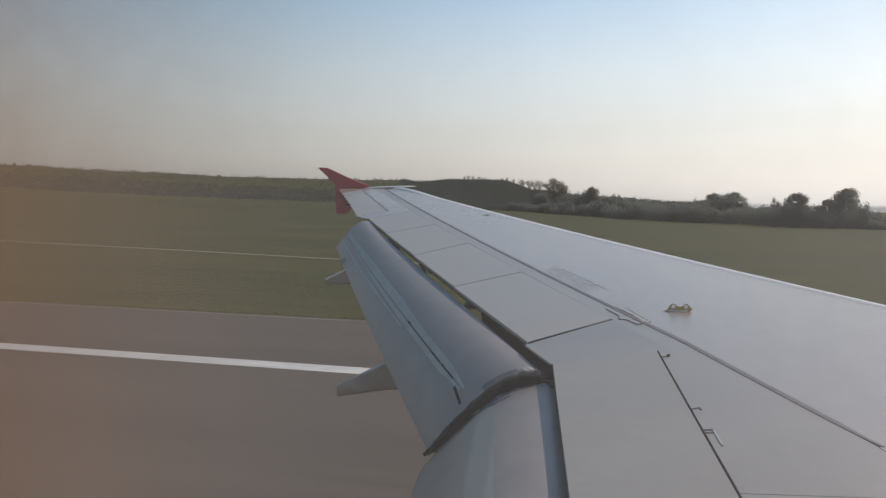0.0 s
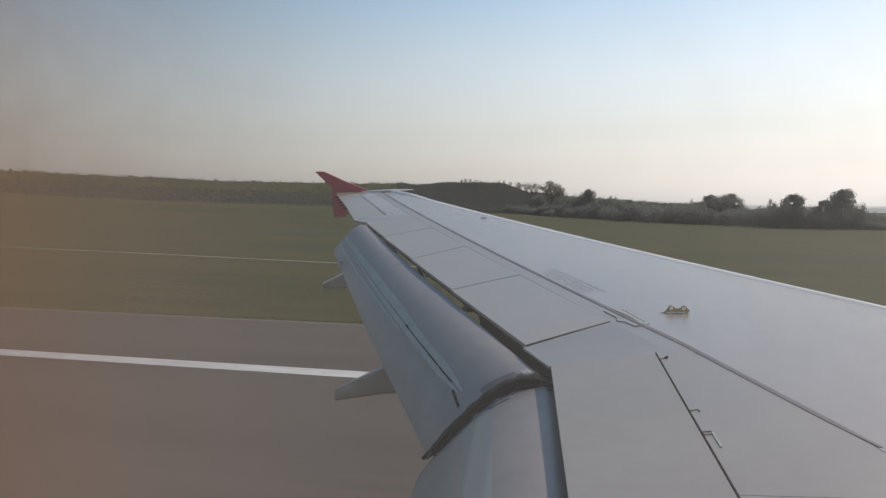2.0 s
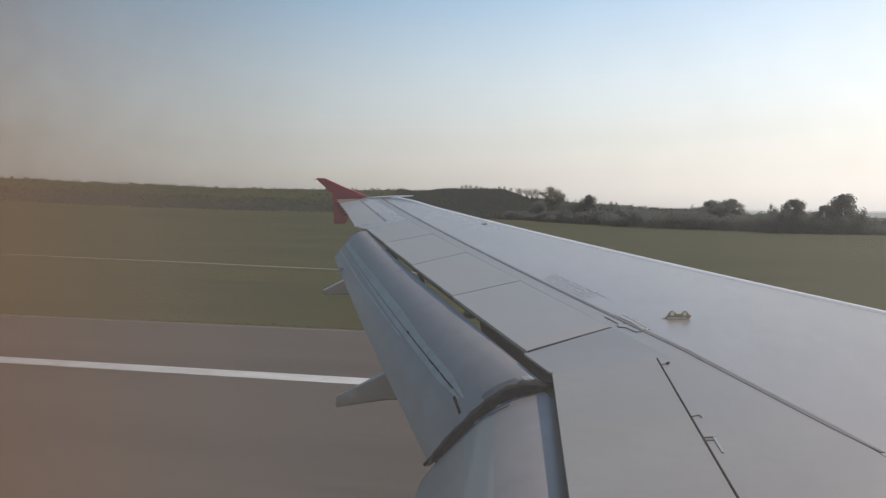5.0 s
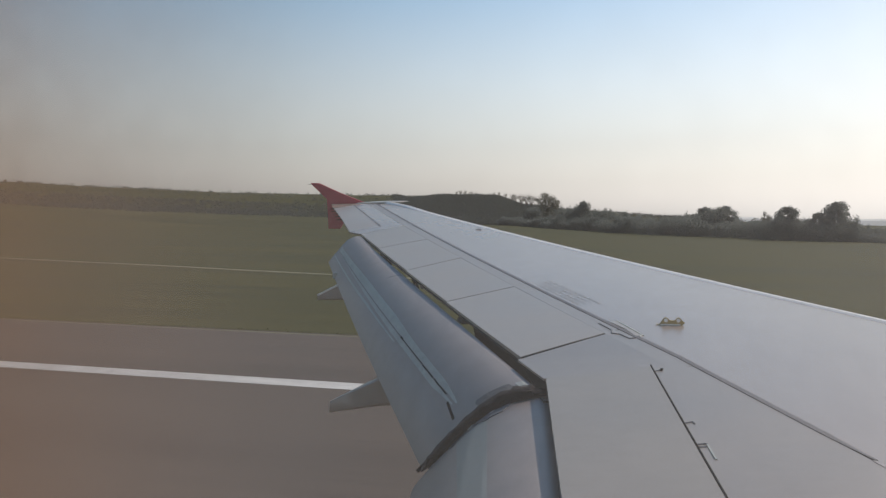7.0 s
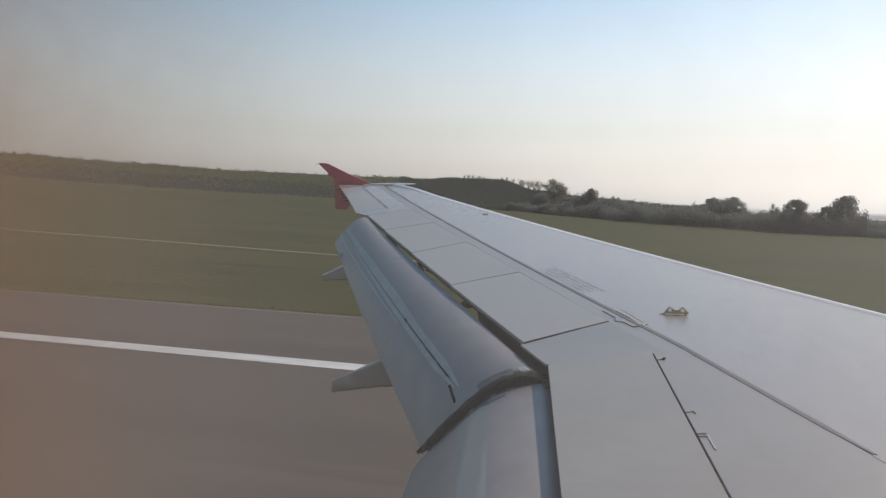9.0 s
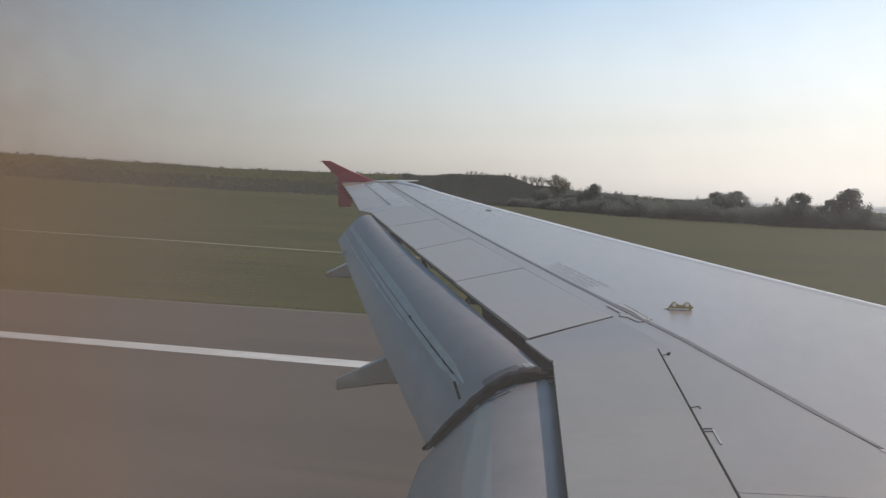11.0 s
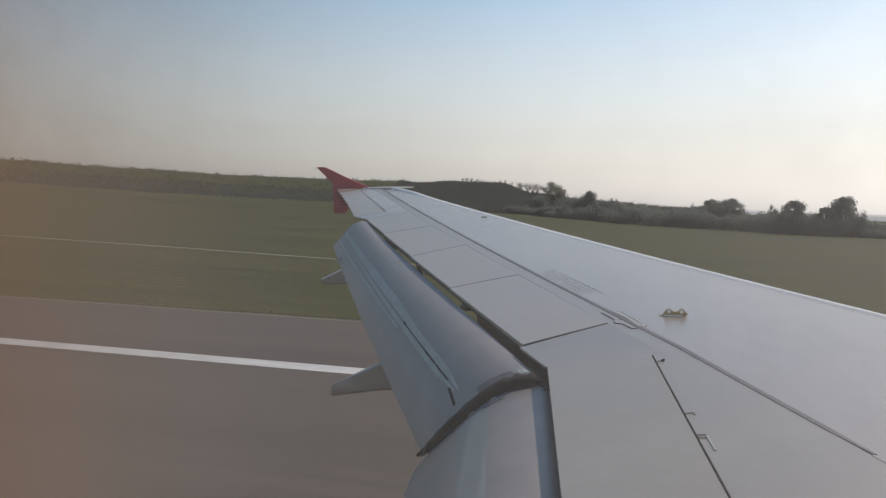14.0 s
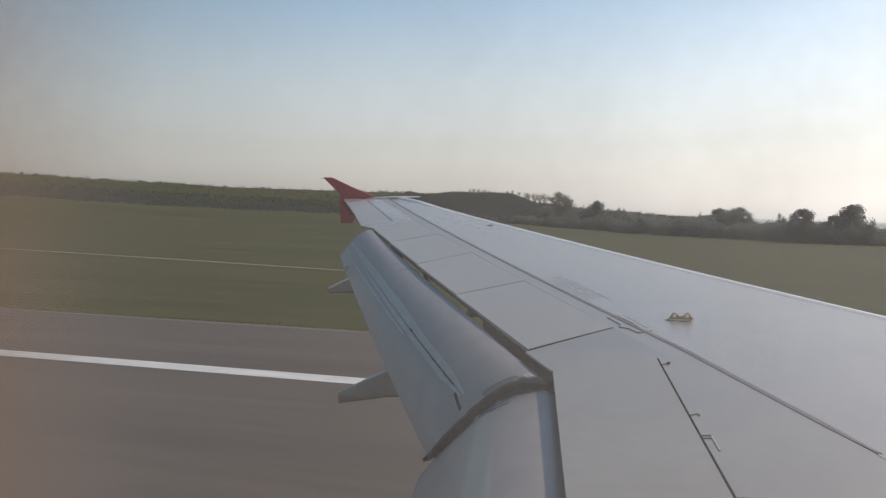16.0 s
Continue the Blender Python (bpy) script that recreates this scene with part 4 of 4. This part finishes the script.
def tree(name, seed, height, width, kind, label, group):
    """A tree about 10 m high: trunk with limbs, crown of leaf clumps. kind: round, slim, bush."""
    rng = random.Random(seed)
    ob = thing(name, label, "tree" if name == "tree" else "shrub", group)
    bm = bmesh.new()
    h, w = height, width
    tr = 0.028 * h if kind != "slim" else 0.015 * h
    lean = Vector((rng.uniform(-0.04, 0.04) * h, rng.uniform(-0.04, 0.04) * h, 0))
    fork = {"round": 0.22, "sparse": 0.2, "slim": 0.06, "bush": 0.12}[kind] * h
    rod(bm, (0, 0, -0.6), lean * 0.4 + Vector((0, 0, fork)), tr, tr * 0.7)
    tips = []
    nl = {"round": 12, "sparse": 16, "slim": 12, "bush": 9}[kind]
    for k in range(nl):
        a = k * 2.4 + rng.uniform(-0.4, 0.4)
        reach = w * 0.5 * rng.uniform(0.45, 0.85)
        up = fork + (h - fork) * {"round": rng.uniform(0.22, 0.90), "sparse": rng.uniform(0.25, 0.92), "slim": rng.uniform(0.45, 0.88), "bush": rng.uniform(0.25, 0.72)}[kind]
        if kind in ("round", "sparse"):
            u = (up - fork) / (h - fork)
            reach = w * 0.38 * math.sqrt(max(0.05, 1 - (1.55 * u - 0.36) ** 2)) * rng.uniform(0.75, 1.0)
        tip = Vector((math.cos(a) * reach, math.sin(a) * reach, up))
        mid = lean * 0.5 + Vector((math.cos(a) * reach * 0.4, math.sin(a) * reach * 0.4, fork + (up - fork) * 0.6))
        rod(bm, lean * 0.4 + Vector((0, 0, fork * 0.95)), mid, tr * 0.5, tr * 0.3, 6)
        rod(bm, mid, tip, tr * 0.3, tr * 0.08, 5)
        if kind in ("slim", "sparse"):  # fine twigs fanning out
            for _ in range(5):
                b = mid + (tip - mid) * rng.uniform(0.2, 0.9)
                e = b + Vector((rng.gauss(0, 0.06) * w + math.cos(a) * 0.06 * w, rng.gauss(0, 0.06) * w + math.sin(a) * 0.06 * w, rng.uniform(0.06, 0.16) * h))
                rod(bm, b, e, tr * 0.16, tr * 0.06, 4)
        tips.append(tip)
    part("trunk", bm, M_BARK, ob)
    bm = bmesh.new()
    blobs = []
    for t in tips:
        s = w * rng.uniform(0.14, 0.25) * (1.15 - 0.5 * t.z / h)
        blobs.append((t, (s, s, s * rng.uniform(0.7, 1.1))))
    if kind == "round":  # many clumps inside a broad dome that reaches down to the grass
        for _ in range(60):
            u = rng.uniform(0.06, 0.95)
            a = rng.uniform(0, 6.28)
            uneven = 0.82 + 0.22 * math.sin(2 * a + seed) + 0.12 * math.sin(5 * a + 9 * u)
            reach = w * 0.42 * max(0.0, 1 - max(0, (u - 0.25) / 0.75) ** 1.3) ** 0.6 * uneven * rng.uniform(0.2, 1.0) ** 0.7
            s = w * rng.uniform(0.06, 0.13) * (1.1 - 0.4 * u)
            blobs.append(((math.cos(a) * reach, math.sin(a) * reach, h * u), (s, s, s * rng.uniform(0.7, 1.15))))
        leaf_cloud(bm, blobs, 8500, 0.026 * h, rng)
    elif kind == "sparse":
        blobs += [((lean.x, lean.y, h * 0.55), (w * 0.42, w * 0.42, h * 0.40)), ((0, 0, h * 0.22), (w * 0.35, w * 0.35, h * 0.18))]
        leaf_cloud(bm, blobs, 4600, 0.022 * h, rng)
    elif kind == "slim":
        blobs = [(Vector((t.x * 0.8, t.y * 0.8, t.z * 0.92)), (w * 0.20, w * 0.20, h * 0.13)) for t in tips] + [((0, 0, h * 0.55), (w * 0.40, w * 0.40, h * 0.36))]
        leaf_cloud(bm, blobs, 650, 0.016 * h, rng)
    else:
        blobs += [((0, 0, h * 0.42), (w * 0.46, w * 0.40, h * 0.40)), ((w * 0.2, 0, h * 0.3), (w * 0.34, w * 0.3, h * 0.3)), ((-w * 0.22, 0, h * 0.28), (w * 0.32, w * 0.3, h * 0.28)), ((0, 0, h * 0.13), (w * 0.52, w * 0.46, h * 0.16))]
        leaf_cloud(bm, blobs, 5200, 0.034 * h, rng)
    part("crown", bm, M_LEAF_PALE if kind in ("slim", "sparse") else M_LEAF, ob)
    return ob


def stand(az, r, scale_h, scale_w, turn):
    x, y = r * math.sin(radians(az)), r * math.cos(radians(az))
    return Matrix.Translation((x, y, terrain(x, y) - 0.1)) @ Matrix.Rotation(turn, 4, "Z") @ Matrix.Diagonal((scale_w, scale_w, scale_h, 1))


def base_z(az, r):
    return terrain(r * math.sin(radians(az)), r * math.cos(radians(az)))


def tall(az, r, el):
    """Height of a plant at that place whose top stands at that elevation from the eye."""
    return EYE + r * math.tan(radians(el)) - base_z(az, r)


protos = {
    "round": [tree("tree", 10 + k, 10, 9.5, "round", "broad dark green deciduous tree at the meadow's edge", "trees beyond the meadow") for k in range(3)],
    "sparse": [tree("tree", 25, 10, 9.5, "sparse", "round pale tree with a sparse airy crown", "trees beyond the meadow")],
    "slim": [tree("tree", 30 + k, 10, 4.2, "slim", "thin sparse pale tree on the ridge", "row of thin trees on the ridge") for k in range(4)],
    "bush": [tree("bush", 50 + k, 6, 7.5, "bush", "dense dark green bush beyond the meadow", "bushes beyond the meadow") for k in range(5)],
}
used = {k: 0 for k in protos}


def plant(kind, az, r, h, w, seed):
    """The first plants of a kind are the models themselves, the later ones copies."""
    rng = random.Random(seed)
    base = {"round": (10, 9.5), "sparse": (10, 9.5), "slim": (10, 4.2), "bush": (6, 7.5)}[kind]
    m = stand(az, r, h / base[0], w / base[1], rng.uniform(0, 6.28))
    k = used[kind]
    used[kind] += 1
    if k < len(protos[kind]):
        protos[kind][k].matrix_basis = m
    else:
        src = protos[kind][k % len(protos[kind])]
        o = copy_thing(src, Matrix())
        o.matrix_basis = m


def plant_to(kind, az, r, el, w, seed):
    plant(kind, az, r, tall(az, r, el) * (1.12 if kind == "bush" else 1.0), w * (1.4 if kind == "round" else 1.15), seed)


# trees and tall bushes: azimuth, distance, elevation of the top, width
for i, (kind, az, r, el, w) in enumerate((
        ("sparse", -6.72, 520, 1.90, 16.5), ("bush", -7.6, 500, 0.98, 9.0), ("bush", -5.7, 470, 0.95, 9.0), ("round", -4.35, 410, 1.30, 8.6), ("bush", -5.0, 420, 1.06, 7.0),
        ("bush", -3.6, 405, 0.92, 7.5), ("bush", -2.95, 400, 0.90, 6.5), ("bush", -2.0, 385, 0.76, 7.0), ("bush", -1.2, 370, 0.46, 6.5), ("bush", -0.3, 360, 0.40, 8.0),
        ("bush", 0.3, 350, 0.42, 7.0), ("bush", 1.3, 340, 0.42, 8.0), ("bush", 2.3, 330, 0.36, 7.0), ("round", 3.45, 322, 1.06, 9.5), ("round", 4.75, 320, 1.08, 9.0), ("bush", 2.8, 318, 0.70, 6.0),
        ("bush", 4.1, 315, 0.90, 8.5), ("bush", 5.5, 310, 0.40, 5.0), ("bush", 6.2, 290, 0.16, 6.0), ("sparse", 7.12, 262, 0.83, 3.2), ("bush", 7.2, 258, 0.30, 5.0),
        ("round", 8.42, 255, 1.08, 7.4), ("bush", 8.3, 252, 0.50, 6.5), ("bush", 9.3, 256, 0.40, 5.0), ("round", 10.15, 256, 0.80, 6.0), ("round", 11.2, 258, 1.40, 8.4), ("bush", 11.9, 256, 0.72, 6.0),
        ("bush", 12.75, 262, 0.10, 4.0), ("bush", 13.6, 275, -0.10, 5.0), ("slim", -7.77, 585, 1.86, 7.0), ("slim", -8.11, 590, 1.90, 7.0), ("slim", -8.46, 600, 1.84, 6.5))):
    plant_to(kind, az, r, el, w, 100 + i)
rng = random.Random(8)
# row of thin trees on the ridge
for k, (az, el) in enumerate(((-18.9, 1.38), (-18.5, 1.36), (-17.7, 1.40), (-17.4, 1.38), (-16.9, 1.40), (-15.97, 1.60), (-15.66, 1.64), (-15.4, 1.62), (-13.72, 1.62), (-13.42, 1.73), (-12.81, 1.95), (-12.54, 1.98), (-12.24, 1.97), (-11.82, 1.94), (-11.51, 1.88), (-10.64, 1.80), (-10.3, 1.88), (-9.95, 1.92), (-9.53, 1.86), (-9.03, 1.82), (-8.84, 1.78))):
    h = max(2.0, tall(az, 640, el))
    plant("slim", az, 640 + rng.uniform(-6, 6), h, max(2.6, h * rng.uniform(0.65, 0.9)), 300 + k)
for k, az in enumerate((-41.0, -40.2, -39.7, -39.3, -36.4, -34.2, -33.9, -33.0, -31.7, -26.6, -18.7, -17.6)):
    plant("bush", az, 650, rng.uniform(1.0, 2.2), rng.uniform(2.5, 4.5), 340 + k)
# hedge along the foot of the bushes
az = -9.5
k = 0
while az < 16:
    r = 425 - (az + 9.5) * 10.5 if az < 1.5 else 310 - (az - 1.5) * 7.5 if az < 9 else 254
    top_el = 0.18 if az < -3 else 0.22 if az < 6 else 0.05 if az < 12.2 else -0.55
    plant("bush", az, r + rng.uniform(-5, 5), tall(az, r, top_el + rng.choice((-0.16, -0.05, 0.05, 0.18, 0.36)) + rng.uniform(-0.05, 0.05)), rng.uniform(7.5, 13), 400 + k)
    az += 250 / r * rng.uniform(0.75, 1.15)
    k += 1


def scrub_mesh():
    """Low scrub over the slope of the ridge, one mesh of many clumps."""
    rng = random.Random(5)
    verts, faces = [], []
    for _ in range(30000):
        az = rng.uniform(-62, 4) if rng.random() < 0.6 else rng.uniform(-17.5, -6)
        r = rng.uniform(425, 660)
        if az < -17 and r > 535 and rng.random() < 0.90:
            continue
        if az > -7 and rng.random() < 0.5:
            continue
        x, y = r * math.sin(radians(az)), r * math.cos(radians(az))
        g = terrain(x, y)
        s = rng.uniform(1.0, 2.4) * (1.2 if r < 470 else 0.8)
        for _ in range(10):
            d = Vector((rng.gauss(0, 0.5), rng.gauss(0, 0.5), abs(rng.gauss(0.3, 0.35))))
            p = Vector((x, y, g)) + d * s
            q = Euler((rng.uniform(0, 6.28), rng.uniform(0, 6.28), rng.uniform(0, 6.28))).to_matrix()
            b = len(verts)
            for v in ((-0.5, -0.4, 0), (0.5, -0.35, 0.1), (0.45, 0.4, 0), (-0.4, 0.5, 0.1)):
                verts.append(p + q @ Vector(v) * 0.48)
            faces.append((b, b + 1, b + 2, b + 3))
    me = bpy.data.meshes.new("hillside_scrub")
    me.from_pydata(verts, [], faces)
    me.materials.append(M_SCRUB)
    return me


tagged(new("hillside_scrub", scrub_mesh()), "dark green scrub covering the slope of the ridge", "scrub", kind="stuff")

# ------------------------------------------------------------- airfield hut and mast, passed on the way
hut = thing("equipment_hut", "long low equipment hut painted in red and white blocks", "hut", m=pose(-215, 130, 0, 0, 0, 4))
for k in range(4):
    bm = bmesh.new()
    box(bm, (-3.0 + 2.0 * k, 0, 1.25), (1.996, 2.6, 2.5))
    part("wall_block", bm, M_HUTRED if k % 2 else M_CREAM, hut, "red painted wall block" if k % 2 else "white painted wall block")
bm = bmesh.new()
box(bm, (0, 0, 2.56), (8.3, 3.0, 0.12))
part("roof", bm, M_CREAM, hut)
mast = thing("antenna_mast", "slender grey steel lattice antenna mast", "mast", m=pose(-218, 136, 0))
bm = bmesh.new()
for dx, dy in ((-0.4, -0.4), (0.4, -0.4), (0, 0.4)):
    rod(bm, (dx, dy, 0), (dx * 0.7, dy * 0.7, 13), 0.06, 0.05, 6)
part("leg_frame", bm, M_STEEL, mast)
for k in range(12):
    bm = bmesh.new()
    z = 0.5 + k * 1.05
    rod(bm, (-0.4, -0.4, z), (0.38, -0.38, z + 1.0), 0.03, 0.03, 5)
    part("brace", bm, M_STEEL, mast)
bm = bmesh.new()
rod(bm, (0.3, 0, 12.5), (0.3, 0, 15), 0.03, 0.02, 6)
part("aerial", bm, M_STEEL, mast)


# ------------------------------------------------------------- grass at the runway's edge
def tufts():
    """Blades in small tufts, thick along the pavement and thinner further out."""
    rng = random.Random(11)
    verts, faces = [], []
    for k in range(5000):
        x = rng.uniform(-75, 40)
        y = 32.93 + abs(rng.gauss(0, 0.30))
        track = 1.2 - (y - 33) * 0.22
        if abs(x - track + 0.6) < 3.2 and y < 72:
            continue
        s = rng.uniform(0.012, 0.032)
        for _ in range(3):
            a = rng.uniform(0, 6.28)
            dx, dy = math.cos(a) * 0.05, math.sin(a) * 0.05
            bx, by = x + rng.gauss(0, 0.12), y + rng.gauss(0, 0.08)
            b = len(verts)
            verts += [(bx - dx, by - dy, 0), (bx + dx, by + dy, 0), (bx + rng.gauss(0, 0.08), by + rng.gauss(0, 0.08), s)]
            faces.append((b, b + 1, b + 2))
    me = bpy.data.meshes.new("grass_tufts")
    me.from_pydata(verts, [], faces)
    me.materials.append(M_TUFT)
    return me


tagged(new("grass_tufts", tufts()), "short olive grass tufts along the runway's edge", "grass", kind="stuff")

radio_mast = thing("radio_mast", "thin grey radio mast standing on the ridge", "mast", m=stand(-60.0, 668, 1, 1, 0))
bm = bmesh.new()
rod(bm, (0, 0, -0.5), (0, 0, 9.5), 0.22, 0.10, 6)
part("pole", bm, M_STEEL, radio_mast)
for z, w in ((6.5, 1.2), (8.6, 0.8)):
    bm = bmesh.new()
    rod(bm, (-w, 0, z), (w, 0, z), 0.09, 0.09, 5)
    part("crossbar", bm, M_STEEL, radio_mast)


# ------------------------------------------------------------- earth-covered shelters and water tower further along the airfield
def earth_shelter(x, y, w, h, turn, label):
    """A flat-topped earth mound heaped over a shelter, with its concrete front wall showing."""
    ob = thing("earth_shelter", label, "shelter", "earth-covered shelters", m=pose(x, y, terrain(x, y), 0, 0, turn))
    bm = bmesh.new()
    secs = []
    for lv, (z, k) in enumerate(((-0.4, 1.06), (0.0, 1.0), (0.3, 0.86), (0.6, 0.70), (0.88, 0.54), (1.0, 0.46), (1.02, 0.20))):
        ring = []
        for a in range(36):
            c, d = math.cos(a * math.pi / 18), math.sin(a * math.pi / 18)
            f = 1 + 0.07 * noise.noise(Vector((c * 2.3, d * 2.3, lv * 0.5 + x * 0.01)))
            ring.append((w * 0.5 * k * f * math.copysign(abs(c) ** 0.75, c), w * 0.42 * k * f * math.copysign(abs(d) ** 0.75, d), h * z + 0.12 * noise.noise(Vector((c * 4, d * 4, z * 3)))))
        secs.append(ring)
    loft(bm, secs)
    part("mound", bm, M_EARTH, ob, "brown earth mound with rough grass", smooth=True)
    bm = bmesh.new()
    box(bm, (-w * 0.04, -w * 0.33, h * 0.42), (w * 0.34, w * 0.16, h * 0.86))
    bmesh.ops.bevel(bm, geom=bm.edges[:], offset=0.12, segments=2, affect="EDGES")
    part("front_wall", bm, M_CONCRETE, ob, "pale weathered concrete front wall")
    bm = bmesh.new()
    box(bm, (-w * 0.04, -w * 0.34, h * 0.89), (w * 0.38, w * 0.20, h * 0.07))
    part("lintel", bm, M_CONCRETE, ob)
    return ob


earth_shelter(170, 356, 27, 6.2, -14, "flat-topped brown earth mound over a concrete shelter")
earth_shelter(214, 415, 24, 4.6, -22, "low earth mound over a concrete shelter beside the airfield")

tower = thing("water_tower", "tall pale concrete water tower on the far plain", "tower", m=stand(10.4, 3900, 1, 1, 0))
bm = bmesh.new()
rod(bm, (0, 0, -1), (0, 0, 26), 3.4, 2.8, 16)
part("shaft", bm, M_CONCRETE, tower)
bm = bmesh.new()
rod(bm, (0, 0, 25), (0, 0, 29), 2.8, 5.0, 16)
rod(bm, (0, 0, 29), (0, 0, 36), 5.0, 4.6, 16)
rod(bm, (0, 0, 36), (0, 0, 39), 4.6, 0.8, 16)
part("tank", bm, M_CONCRETE, tower)
